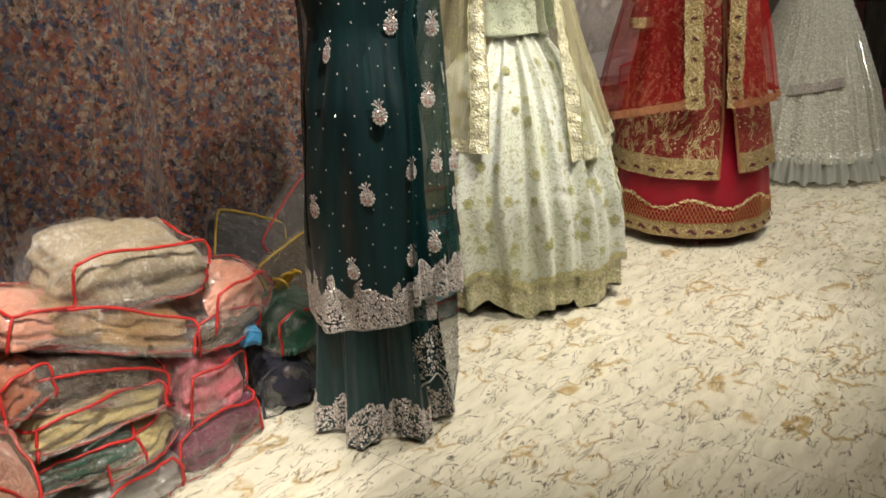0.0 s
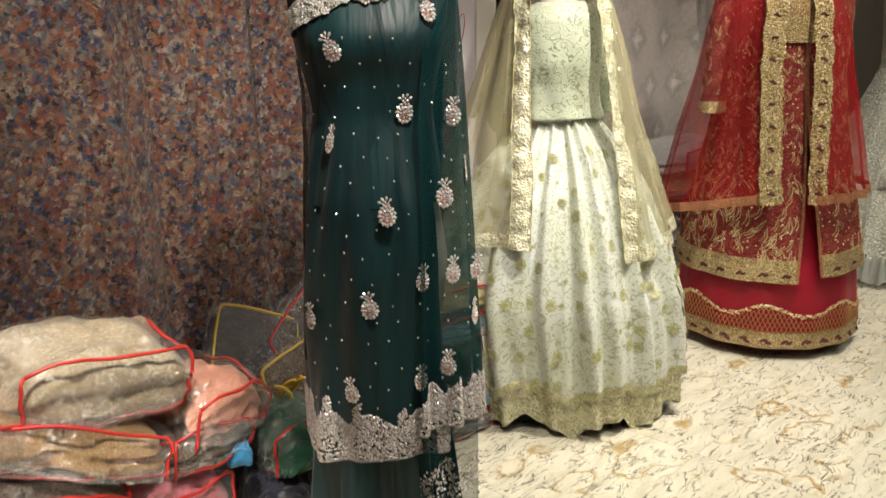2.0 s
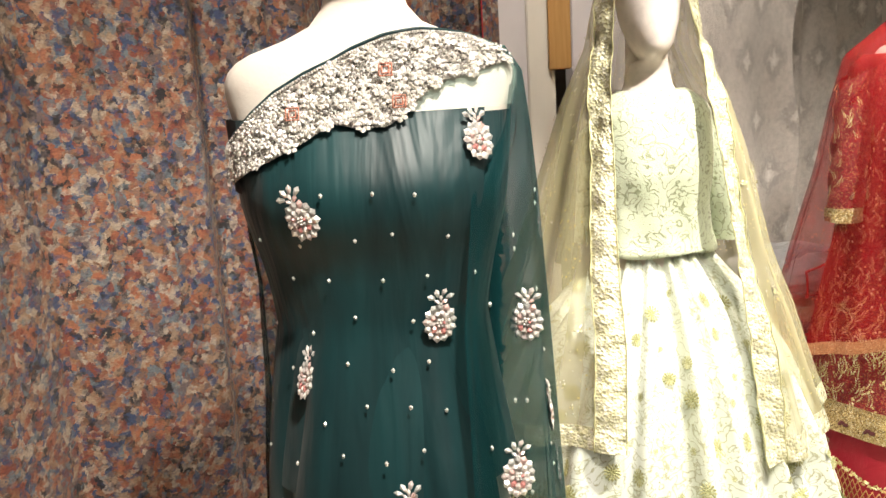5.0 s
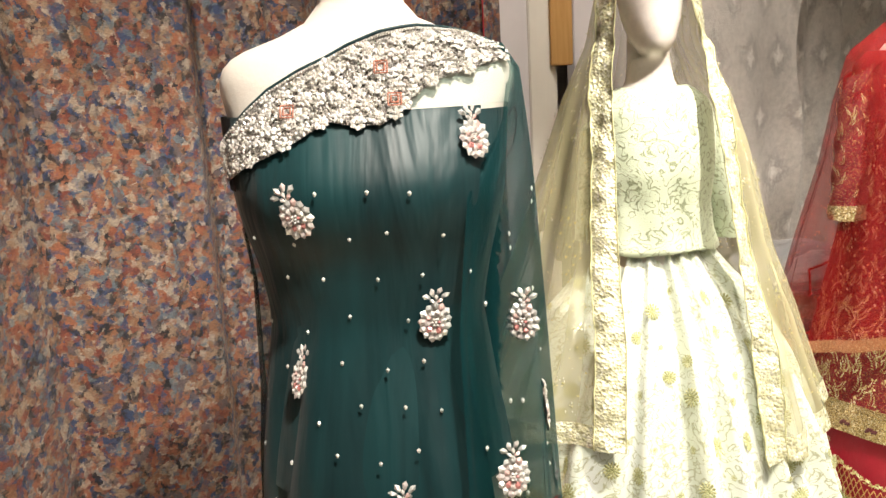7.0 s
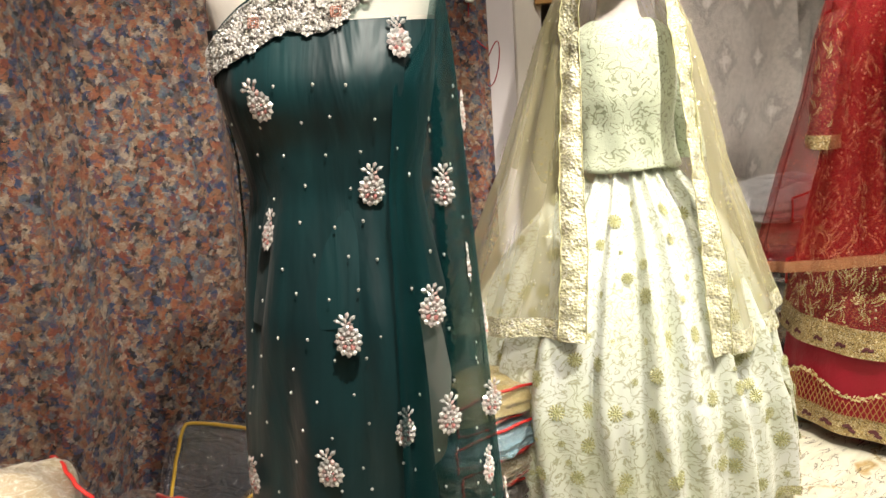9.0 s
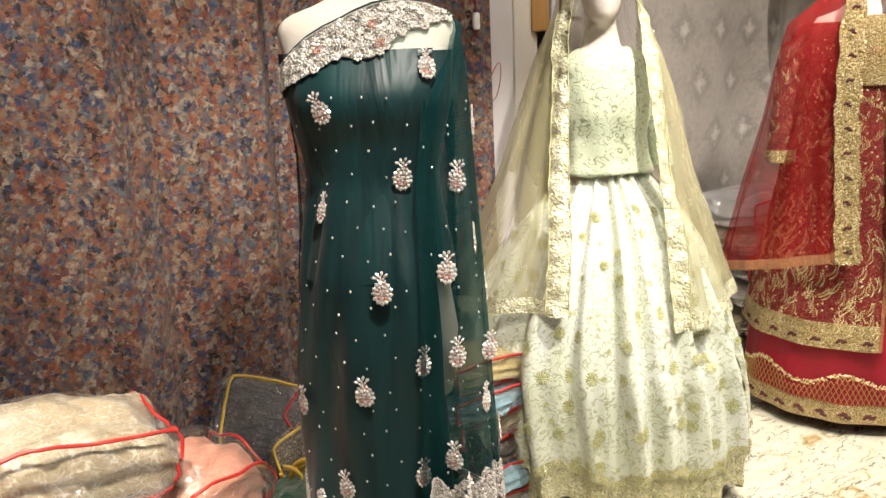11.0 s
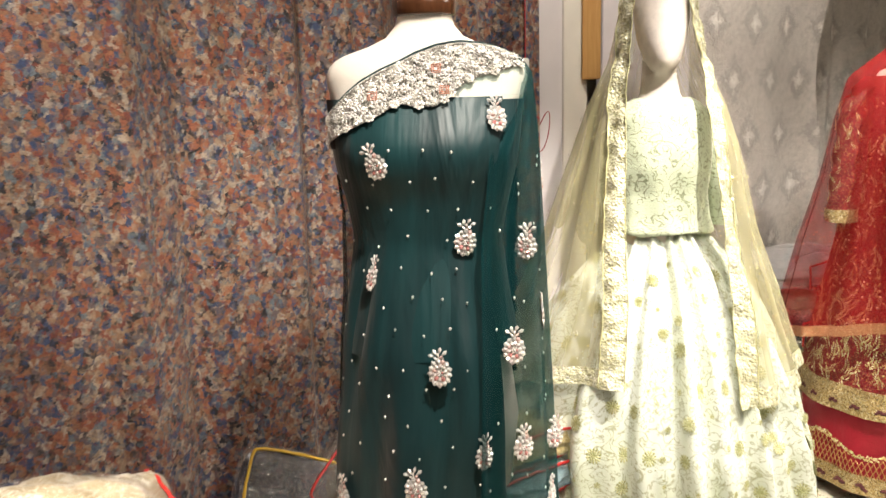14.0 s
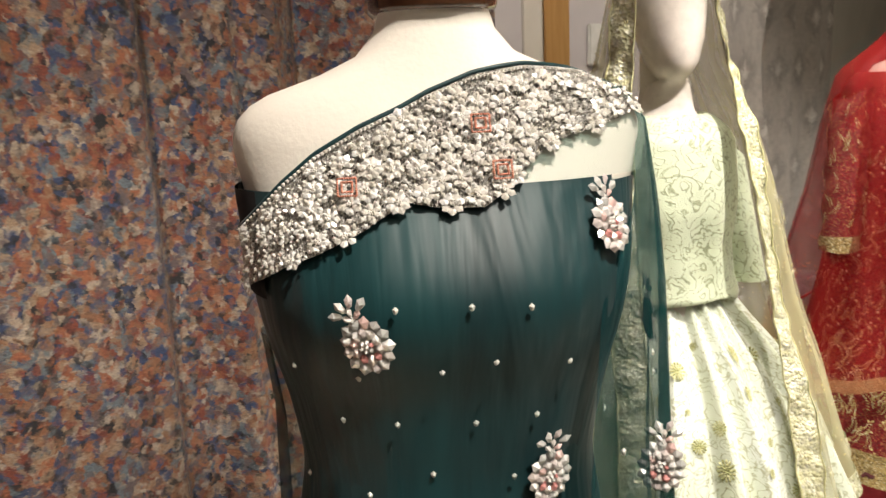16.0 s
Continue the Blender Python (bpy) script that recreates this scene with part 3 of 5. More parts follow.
STAND = [(0.0, .14, .14), (0.02, .14, .14), (0.03, .03, .03), (0.70, .018, .018), (0.72, .15, .12), (.85, .165, .14), (1.0, .145, .115), (1.1, .125, .10), (1.2, .115, .092)]
CAP = [(1.602, .0555), (1.605, .0570), (1.618, .058), (1.634, .0575), (1.640, .051), (1.645, .036), (1.650, .029), (1.664, .027), (1.668, .032), (1.69, .0345), (1.71, .0275), (1.722, .010)]
dress_form("dress_form", form_world, STAND + [(z, a - .006, b - .006) if z < 1.46 else (z, a, b) for z, a, b in BODY_ROWS[::-1] if z > 1.25], CAP,
           "ivory padded dress form with a turned dark wooden neck cap")

saree = thing("saree", "dark green net saree with silver and pink stone work", "saree")


def fold_amp(z):
    return float(np.interp(z, [0.3, 0.9, 1.15, 1.25], [0.008, 0.006, 0.002, 0.0]))


def wrap_at(u, v):
    """The opaque front wrap, from the back left round the front to the right of the middle."""
    th = radians(-262 + 220 * u)
    z = 0.385 + (1.457 - 0.385) * v
    if v < 0.02:
        z += 0.012 * math.sin(9 * u)
    a, b = lerp(BODY, z)
    f = fold_amp(z)
    w = f * (math.sin(th * 8 + 4 * z) + 0.6 * math.sin(th * 13 - 3 * z + 1))
    w += float(np.interp(z, [0.5, 0.9, 1.2, 1.3], [0.002, 0.006, 0.004, 0.0])) * math.sin(th * 5 - 13 * z + 1.2 * math.sin(th * 3))
    x, y = oval(a + w, b + w, th)
    return form_world(x, y, z)


sheet("skirt_wrap", 150, 70, wrap_at, GREEN_SOLID, saree)


def bodice_at(u, v):
    th = 6.28318 * u
    z = 1.0 + 0.452 * v
    a, b = lerp(BODY, z)
    x, y = oval(a - 0.004, b - 0.004, th)
    return form_world(x, y, z)


sheet("bodice", 64, 24, bodice_at, GREEN_SOLID, saree)


def side_at(u, v):
    th = radians(150 + 62 * u)
    z = 1.37 + 0.087 * v
    a, b = lerp(BODY, z)
    x, y = oval(a + 0.003, b + 0.003, th)
    return form_world(x, y, z)


sheet("side_panel", 24, 8, side_at, BLACK, saree, "black knitted side panel of the bodice")

# loose sheer net standing off the waist on the left
def waist_net(u, v):
    th = radians(-230 + 75 * u)
    z = 0.6 + 0.72 * v
    a, b = lerp([(1.35, .174, .13), (1.25, .162, .12), (1.1, .165, .12), (1.0, .174, .13), (.6, .194, .15)], z)
    w = 0.004 * math.sin(th * 14 + 6 * z)
    x, y = oval(a + w, b + w, th, 2.2)
    return form_world(x, y, z)


sheet("sheer_net", 40, 30, waist_net, GREEN_SHEER, saree, "loose sheer green net at the side")


def pallu_at(u, v):
    """The loose end that falls from the shoulder, front edge to back."""
    z = 0.46 + 1.07 * v
    fx, fy, ox, oy, bx, by = lerp([(1.54, .135, -.03, .165, 0.0, .10, .05), (1.50, .178, -.02, .193, .01, .13, .08), (1.43, .165, -.055, .20, .01, .12, .12), (1.36, .12, -.11, .205, .02, .11, .14), (1.2, .10, -.128, .212, .03, .10, .15),
                                   (1.0, .10, -.165, .222, .04, .08, .18), (.62, .088, -.182, .242, .05, .06, .2), (.46, .085, -.186, .25, .05, .05, .21)], z)
    if u < 0.6:
        k = u / 0.6
        ph = k * math.pi / 2
        x = fx + (ox - fx) * max(0.0, math.sin(ph)) ** 0.9
        y = oy + (fy - oy) * max(0.0, math.cos(ph)) ** 0.9
    else:
        ph = (u - 0.6) / 0.4 * math.pi / 2
        x = bx + (ox - bx) * math.cos(ph)
        y = oy + (by - oy) * math.sin(ph)
    amp = float(np.interp(z, [.46, 1.2, 1.5], [.013, .007, .001]))
    w = amp * math.sin(u * 34 + 2.0 * z) + 0.5 * amp * math.sin(u * 61 + 1)
    zz = z + (0.02 * math.sin(u * 7) - 0.05 * u) * (1 - v)
    return form_world(x + 0.6 * w, y - w, zz)


sheet("pallu", 110, 70, pallu_at, GREEN_HALF, saree, "sheer green shoulder drape hanging in folds")


def shoulder_net(u, v):
    """Sheer net over the bare shoulder between band and bodice."""
    x = 0.03 + 0.155 * u
    z = 1.458 + (1.535 - 1.458) * v
    a, b = lerp(BODY, z)
    return form_world(min(x, a + 0.003), front_y(min(x, a), z, 0.004) - 0.001, z)


sheet("shoulder_net", 30, 20, shoulder_net, make_sheer("pale_net", (0.45, 0.62, 0.55), 0.22), saree, "thin net veiling the shoulder")


def under_at(u, v):
    th = 6.28318 * u
    z = 0.012 + 0.5 * v
    lobe = 0.5 + 0.5 * math.cos(th * 7 + 0.9 + 0.5 * math.sin(th * 2))
    r = 0.125 + 0.07 * lobe * (1 - 0.65 * v) + 0.008 * math.sin(th * 29) * (1 - v)
    x, y = 1.12 * r * math.cos(th), r * math.sin(th) - 0.01
    return form_world(x - 0.01, y, z + 0.012 * (1 - lobe) * (1 - v))


sheet("underskirt", 260, 30, under_at, GREEN_SOLID, saree, "pleated green net underskirt")


def tail_at(u, v):
    """The low corner of the loose end, folded over itself."""
    z = 0.07 + 0.42 * v + 0.14 * (1 - v) * abs(math.sin(3.3 * u + 0.4))
    x = 0.085 + 0.15 * u
    y = -0.17 + 0.16 * u * u + 0.022 * math.sin(u * 15 + 2 * v) * (1 - 0.4 * v)
    return form_world(x, y, z)


sheet("pallu_tail", 50, 30, tail_at, GREEN_HALF, saree, "folded tail of the sheer drape")


def gem_mesh(name, g, mat):
    me = bpy.data.meshes.new(name)
    me.from_pydata([tuple(v) for v in g.v], [], g.f)
    me.materials.append(mat)
    return me


def motif_meshes(seed):
    """A beaded oval flower with a sprig of drops on top, facing z: backing, flower stones, sprig stones."""
    r = random.Random(seed)
    up = Vector((0, 0, 1))
    back, flower, sprig_g = Gems(), Gems(), Gems()
    back.v = [Vector((.0165 * math.cos(.3927 * i), -.010 + .0205 * math.sin(.3927 * i), 0.0)) for i in range(16)]
    back.f.append(tuple(range(16)))
    lean = lambda: up + Vector((r.uniform(-.3, .3), r.uniform(-.3, .3), 0))
    for ring, n, a_, b_ in ((1.0, 13, .0056, .0050), (0.60, 10, .0046, .0042)):
        for i in range(n):
            a = 6.2832 * (i + 0.4 * ring) / n
            p = Vector((0.0165 * ring * math.cos(a), -0.010 + 0.0200 * ring * math.sin(a), 0.001 + 0.003 * (1 - ring)))
            flower.stone(p, (math.cos(a), math.sin(a), r.uniform(-.2, .2)), lean(), a_ * r.uniform(.85, 1.15), b_, 0.0034)
    for i in range(7):
        a = 6.2832 * i / 6
        q = 0.0042 if i < 6 else 0
        flower.stone(Vector((q * math.cos(a), -0.010 + q * math.sin(a), 0.003)), (1, 0, 0), up, .0023, .0023, .0034)
    for x, y, a, k in ((0, .0125, 90, .7), (-.0045, .0160, 140, .8), (.0050, .0165, 40, .8), (-.0120, .0215, 160, 1.1), (.0115, .0230, 35, 1.1), (-.0050, .0265, 115, 1.1), (.0040, .0285, 70, 1.0), (0, .0205, 90, .8)):
        sprig_g.stone(Vector((x, y, 0.001)), (math.cos(radians(a)), math.sin(radians(a)), 0), lean(), .0058 * k, .0034 * k, .0036)
    return (gem_mesh("beaded_motif", back, SILVER_THREAD), gem_mesh("flower_stonework", flower, SILVER_GEMS), gem_mesh("sprig_stonework", sprig_g, SILVER_GEMS))


MOTIFS = [motif_meshes(k) for k in (3, 4, 5)]


def stick_on(name, me, p, n, up, parent, spin=0.0, size=1.0, squeeze=1.0):
    n = Vector(n).normalized()
    y = Vector(up)
    y = (y - n * y.dot(n)).normalized()
    x = y.cross(n)
    m = Matrix.Identity(4)
    for i in range(3):
        m[i][0], m[i][1], m[i][2], m[i][3] = x[i], y[i], n[i], p[i] + n[i] * 0.003
    ob = new(name, me)
    ob.parent = parent
    if name in ("sprig", "woven_motif", "gold_medallion"):
        ob["kind"] = "stuff"
    ob.matrix_world = m @ pose(0, 0, 0, 0, 0, spin) @ Matrix.Diagonal((size * squeeze, size, size, 1))
    return ob


def front_frame(x, z, off=0.005):
    e = 0.004
    p = front_pt(x, z, off)
    n = (front_pt(x + e, z, off) - front_pt(x - e, z, off)).cross(front_pt(x, z + e, off) - front_pt(x, z - e, off))
    return p, n


def put_motif(k, p, n, spin, squeeze=1.0):
    back, flower, sprig_m = MOTIFS[k % 3]
    ob = stick_on("beaded_motif", back, p, n, (0, 0, 1), saree, spin, 1.0, squeeze)
    for me in (flower, sprig_m):
        child = new(me.name.split(".")[0], me)
        child.parent = ob
        child["kind"] = "stuff"


for k, (x, z, spin, squeeze) in enumerate(((-.077, 1.352, 24, 1), (.075, 1.215, -4, 1), (.031, .997, 6, 1), (-.015, .785, 8, 1), (-.089, 1.152, -6, .55), (.106, .842, -6, .8), (-.065, .578, 8, .85),
                                           (.096, .602, -4, .8), (-.155, .745, 4, 1), (.13, 1.428, -4, .9))):
    p, n = front_frame(x, z, 0.010 if z < 1.1 else 0.005)
    put_motif(k, p, n, spin, squeeze)
for k, (u, v) in enumerate(((.30, .695), (.17, .529), (.20, .365), (.17, .154), (.62, .80), (.44, .575), (.52, .36), (.40, .26), (.56, .18), (.60, .47))):
    p, n, du, dv = frame_on(pallu_at, u, v)
    put_motif(k, p, n, -4)

rnd = random.Random(5)
g = Gems()
for i in range(17):
    for k in range(5):
        x, z = -0.16 + 0.055 * (k + 0.5 * (i % 2)) + rnd.uniform(-.012, .012), 0.53 + 0.052 * i + rnd.uniform(-.012, .012)
        if z > 1.385 + 0.3 * x or x > .1:
            continue
        p, n = front_frame(x, z, 0.008 if z < 1.1 else 0.005)
        g.stone(p, (0, 0, 1), n, .0032, .0026, .0024)
for i in range(60):
    p, n, du, dv = frame_on(pallu_at, 0.02 + 0.7 * rnd.random(), 0.04 + 0.80 * (i + rnd.random()) / 60)
    g.stone(p + n * 0.003, (0, 0, 1), n, .0036, .0024, .002)
g.build("sequin_scatter", PEARL, saree, "scattered pearl sequins")["kind"] = "stuff"


def scatter_border(surf, u0, u1, v_top, n, seed, sizes=(.003, .0056), v0=0.0, gems=None):
    """Stones packed over the low band of a surface, with a scalloped upper edge."""
    r = random.Random(seed)
    g = gems or Gems()
    for i in range(n):
        u = u0 + (u1 - u0) * r.random()
        v = v0 + (v_top(u) - v0) * r.random() ** 0.8
        p, nn, du, dv = frame_on(surf, u, v)
        a = r.random() * 6.28
        s = r.uniform(*sizes)
        g.stone(p + nn * 0.002, du * math.cos(a) + dv * math.sin(a), nn, s, s * 0.6, s * 0.6)
    return g


g = scatter_border(wrap_at, 0.32, 1.0, lambda u: 0.085 + 0.035 * abs(math.sin(u * 23)) ** 2 + (0.03 if abs((u * 9) % 1 - .5) < .12 else 0), 4800, 1, (.0034, .0062))
g.build("wrap_border", BORDER_GEMS, saree, "silver stone border with flower tops")["kind"] = "stuff"
g = scatter_border(pallu_at, 0.0, 0.85, lambda u: 0.07 + 0.04 * abs(math.sin(u * 21)), 3300, 2, (.0034, .0062))
g.build("pallu_border", BORDER_GEMS, saree, "silver stone border of the loose end")["kind"] = "stuff"
g = scatter_border(under_at, 0.45, 1.05, lambda u: 0.16 + 0.10 * abs(math.sin(u * 33)), 3600, 3, (.0034, .006))
g.build("underskirt_border", BORDER_GEMS, saree, "silver beaded hem of the underskirt")["kind"] = "stuff"
g = scatter_border(tail_at, 0.0, 1.0, lambda u: 0.55, 520, 4, (.003, .006))
g.build("tail_border", BORDER_GEMS, saree, "silver beaded corner of the loose end")["kind"] = "stuff"
g = Gems()
r = random.Random(77)
for i in range(520):
    p, nn, du, dv = frame_on(pallu_at, 0.86 + .05 * r.random() + .006 * math.sin(i * .4), 0.25 + 0.66 * i / 520)
    g.stone(p + nn * .002, (r.uniform(-1, 1), 0, r.uniform(-1, 1)), nn, r.uniform(.005, .009), .005, .002)
g.build("back_border", plain("dark_floral_thread", (0.05, 0.06, 0.05), 0.6), saree, "dark floral border at the back of the drape")["kind"] = "stuff"
for nm, surf, u0, u1, rad in (("hem_piping", wrap_at, .05, 1, .0035), ("hem_piping", pallu_at, 0, .9, .003), ("hem_piping", tail_at, 0, 1, .003)):
    bm = bmesh.new()
    tube(bm, [surf(u0 + (u1 - u0) * i / 60, 0) for i in range(61)], rad)
    part(nm, bm, plain("grey_satin_edge", (0.32, 0.34, 0.33), 0.4), saree, "grey satin edging")

# the embroidered band from the left underarm to the right shoulder
BAND = [(-.178, 1.425, 1.372), (-.165, 1.437, 1.383), (-.136, 1.465, 1.400), (-.108, 1.487, 1.411), (-.071, 1.507, 1.428), (-.037, 1.521, 1.448), (-.013, 1.533, 1.443),
        (.026, 1.547, 1.441), (.05, 1.551, 1.455), (.069, 1.553, 1.474), (.091, 1.551, 1.489), (.127, 1.546, 1.497), (.164, 1.530, 1.507), (.178, 1.520, 1.511)]


def band_at(u, v):
    x = -.178 + .356 * u
    up, lo = lerp(BAND, x)
    z = lo + (up - lo) * v
    return form_world(x, front_y(x, z, 0.006), z)


sheet("band_ground", 80, 16, band_at, SILVER_THREAD, saree, "silver embroidered ground of the band")
g = Gems()
r = random.Random(11)
def pick_cells(n, gap, cells):
    found = []
    for i in range(n):
        u, v = r.random(), r.random()
        x = -.178 + .356 * u
        up, lo = lerp(BAND, x)
        q = (x, lo + (up - lo) * (0.02 + 0.86 * v))
        if all((q[0] - c[0]) ** 2 + (q[1] - c[1]) ** 2 > gap ** 2 for c in cells + found):
            found.append(q)
    return found


cells = [(-.172 + .0215 * i, lerp(BAND, -.172 + .0215 * i)[1] + (.009 if i % 2 else .003)) for i in range(17)]
cells += pick_cells(2500, 0.0150, cells)
AX = (form_world(1, 0, 0) - form_world(0, 0, 0)).normalized()


def band_frame(x, z):
    p, n = front_frame(x, z, 0.008)
    n = n.normalized()
    X = (AX - n * AX.dot(n)).normalized()
    return p, n, X, n.cross(X)


bandgem = Gems()
for cx, cz in cells:
    kind, a0, R = r.randrange(3), r.random() * 6.28, r.uniform(.0082, .0106)
    n = (7, 6, 8)[kind]
    p0, nn, X, Y = band_frame(cx, cz)
    for i in range(n):
        a = a0 + 6.2832 * i / n
        d = X * math.cos(a) + Y * math.sin(a)
        tilt = (nn + d * r.uniform(-.25, .15) + Vector((0, 0, .25))).normalized()
        bandgem.stone(p0 + d * R * .62 + nn * r.uniform(0, .002), d, tilt, R * .42, R * .33, R * .17)
    for i in range(6):
        a = a0 + 1.2566 * i
        q = R * .2 if i < 5 else 0
        bandgem.stone(p0 + (X * math.cos(a) + Y * math.sin(a)) * q + nn * .003, X, nn, R * .13, R * .13, R * .2)
for cx, cz in pick_cells(2600, 0.0046, []):
    p0, nn, X, Y = band_frame(cx, cz)
    a, sz = r.random() * 6.28, r.uniform(.0020, .0034)
    bandgem.stone(p0 + nn * r.uniform(.001, .004), X * math.cos(a) + Y * math.sin(a), nn, sz, sz * .75, sz * .7)
for i in range(110):
    p0 = band_at((i + .5) / 110, .955)
    bandgem.stone(p0 + band_frame(-.178 + .356 * (i + .5) / 110, 1.45)[1] * .002, AX, band_frame(-.178 + .356 * (i + .5) / 110, 1.45)[1], .0022, .0018, .0022)
bandgem.build("stone_work", CRYSTAL, saree, "packed crystal flowers of the shoulder band")["kind"] = "stuff"
bm = bmesh.new()
tube(bm, [band_at(i / 60, 1.01) for i in range(61)], .0022)
part("band_edge", bm, GREEN_SOLID, saree, "narrow green rolled edge")
CORAL = plain("coral_beads", (0.62, 0.28, 0.20), 0.25)
for cx, cz in ((-.083, 1.462), (.028, 1.507), (.043, 1.470)):
    red_square = Gems()
    p0, nn = front_frame(cx, cz, 0.014)
    nn = nn.normalized()
    X = (form_world(1, 0, 0) - form_world(0, 0, 0)).normalized()
    Y = nn.cross(X)
    for R in (.0075, .0042):
        for i in range(8):
            for sx, sy, d in ((1, 0, Y), (-1, 0, Y), (0, 1, X), (0, -1, X)):
                red_square.stone(p0 + (X * sx + Y * sy) * R + d * R * (-.9 + .257 * i), d, nn, .0014, .0011, .0014)
    red_square.build("bead_square", CORAL, saree, "coral bead square")

# ---- pale green lehenga on a white mannequin ----
LIME_TOP, LIME_LOW = Vector((0.275, 3.56)), Vector((0.335, 3.60))
SKIRT = [(1.09, .115, .095), (1.05, .130, .11), (1.0, .165, .145), (.95, .205, .185), (.8, .300, .285), (.62, .385, .365), (.45, .435, .415), (.3, .445, .42), (.05, .435, .42)]


def lime_c(z):
    c = LIME_LOW.lerp(LIME_TOP, min(1.0, max(0.0, z / 1.06)))
    return c + Vector((float(np.interp(z, [0.2, 0.5, 0.9], [-0.02, -0.03, 0.0])), 0.0))


def lime_skirt(z0, z1, grow, scallop):
    def f(u, v):
        th = 6.28318 * u
        z = z0 + (z1 - z0) * v
        a, b = lerp(SKIRT, z)
        c = lime_c(z)
        q = math.sin(th * 21 + 1.1 * math.sin(th * 5) + 0.7 * math.sin(2.5 * z + th))
        pl = 1.1 * math.copysign(abs(q) ** 0.8, q) + 0.6 * math.sin(th * 37 + 1.3 + 2 * z) + 0.9 * math.sin(th * 8 - 1.5 * z)
        amp = float(np.interp(z, [0, .5, .9, 1.05], [.017, .014, .012, .007]))
        w = grow + amp * pl
        zz = z + scallop * (1 - v) ** 4 * (0.6 * math.sin(th * 23 + 2) + math.sin(th * 9))
        if math.cos(th) < 0:
            a -= float(np.interp(z, [.05, .3, .6, .85, 1.0], [.05, .08, .085, .04, 0.0])) * math.cos(th)
        return Vector((c.x + (a + w) * math.cos(th), c.y + (b + w) * math.sin(th), zz))
    return f


lehenga = thing("lehenga", "pale green gold brocade lehenga with blouse on a white mannequin", "dress")
over_at, under_lime = lime_skirt(0.150, 1.075, 0.0, 0.018), lime_skirt(0.030, 0.30, -0.016, 0.024)
sheet("overskirt", 360, 60, over_at, SATIN, lehenga, "gathered pale green brocade skirt")
sheet("underskirt", 360, 16, under_lime, PALE_GOLD, lehenga, "gold tissue underskirt showing below the hem")


def over_band(u, v):
    p = over_at(u, 0.002 + 0.034 * v)
    c = lime_c(p.z)
    d = Vector((p.x - c.x, p.y - c.y, 0)).normalized()
    return p + d * 0.003


sheet("hem_band", 360, 4, over_band, LIME_GOLD, lehenga, "sparkling lime gold hem band")


GILT = make_gem("gilt_sequins", [(0.70, 0.66, 0.34), (0.82, 0.80, 0.52), (0.56, 0.52, 0.22), (0.9, 0.88, 0.7)], 0.5, 0.25)
g = scatter_border(over_band, 0.45, 1.04, lambda u: 0.98, 1900, 14, (.002, .004))
g.build("sequin_work", GILT, lehenga, "gold sequins of the hem band")["kind"] = "stuff"
g = scatter_border(under_lime, 0.45, 1.04, lambda u: 0.45, 2200, 15, (.002, .004))
g.build("sequin_work", GILT, lehenga, "gold sequins of the underskirt")["kind"] = "stuff"


def medallion_mesh(name, mat, R=0.0205):
    g = Gems()
    up = Vector((0, 0, 1))
    for ring, n in ((1.0, 14), (.62, 10), (.28, 6)):
        for i in range(n):
            a = 6.2832 * i / n + ring
            d = Vector((math.cos(a), math.sin(a), 0))
            g.stone(d * R * ring * .8, d, up, R * .24, R * .15, R * .12)
    me = bpy.data.meshes.new(name)
    me.from_pydata([tuple(v) for v in g.v], [], g.f)
    me.materials.append(mat)
    return me


MEDAL = medallion_mesh("gold_medallion", DULL_GOLD)
r = random.Random(21)
for row in range(9):
    z = 0.2 + 0.095 * row
    n = max(8, int(2 * math.pi * lerp(SKIRT, z)[0] / 0.105))
    for i in range(n):
        u = 0.46 + 0.56 * ((i + 0.5 * (row % 2)) / n + r.uniform(-.022, .022))
        v = (z + r.uniform(-.03, .03) - 0.135) / 0.94
        p, nn, du, dv = frame_on(over_at, u, v, 0.003)
        stick_on("gold_medallion", MEDAL, p, nn, (0, 0, 1), lehenga, r.uniform(0, 60), r.choice((.35, .5, .8, 1.0, 1.1)))

BLOUSE_ROWS = [(1.445, .076, .064), (1.43, .104, .071), (1.41, .128, .079), (1.385, .142, .090), (1.30, .148, .106), (1.24, .144, .113), (1.17, .133, .108), (1.10, .140, .114), (1.055, .155, .126)]
BLOUSE_C, BLOUSE_TURN = Vector((0.272, 3.555)), radians(8)


def blouse_world(x, y, z):
    c, s = math.cos(BLOUSE_TURN), math.sin(BLOUSE_TURN)
    return Vector((BLOUSE_C.x + c * x - s * y, BLOUSE_C.y + s * x + c * y, z))


def blouse_at(u, v):
    th = 6.28318 * u
    z = 1.055 + (1.443 - 1.055) * v
    a, b = lerp(BLOUSE_ROWS, z)
    w = 0.003 * math.sin(th * 9 + 20 * z) * (1 - v)
    x, y = oval(a + w, b + w, th, 2.2)
    return blouse_world(x, y, z + (0.004 * math.sin(th * 4) if v < .02 else 0))


sheet("blouse", 96, 40, blouse_at, BLOUSE, lehenga, "short pale green silk blouse with gold vines", thick=0.003)
for side in (-1, 1):
    def sleeve_at(u, v, side=side):
        th = 6.28318 * u
        z = 1.37 - 0.30 * v
        x = side * (0.135 + 0.055 * v) if side > 0 else -(0.125 + 0.02 * v)
        return blouse_world(x + 0.042 * math.cos(th), (0.02 if side > 0 else 0.06) + 0.045 * math.sin(th) - 0.01 * v, z + 0.03 * side * math.cos(th) * (1 - v) * -1)
    sheet("sleeve", 24, 16, sleeve_at, BLOUSE, lehenga)

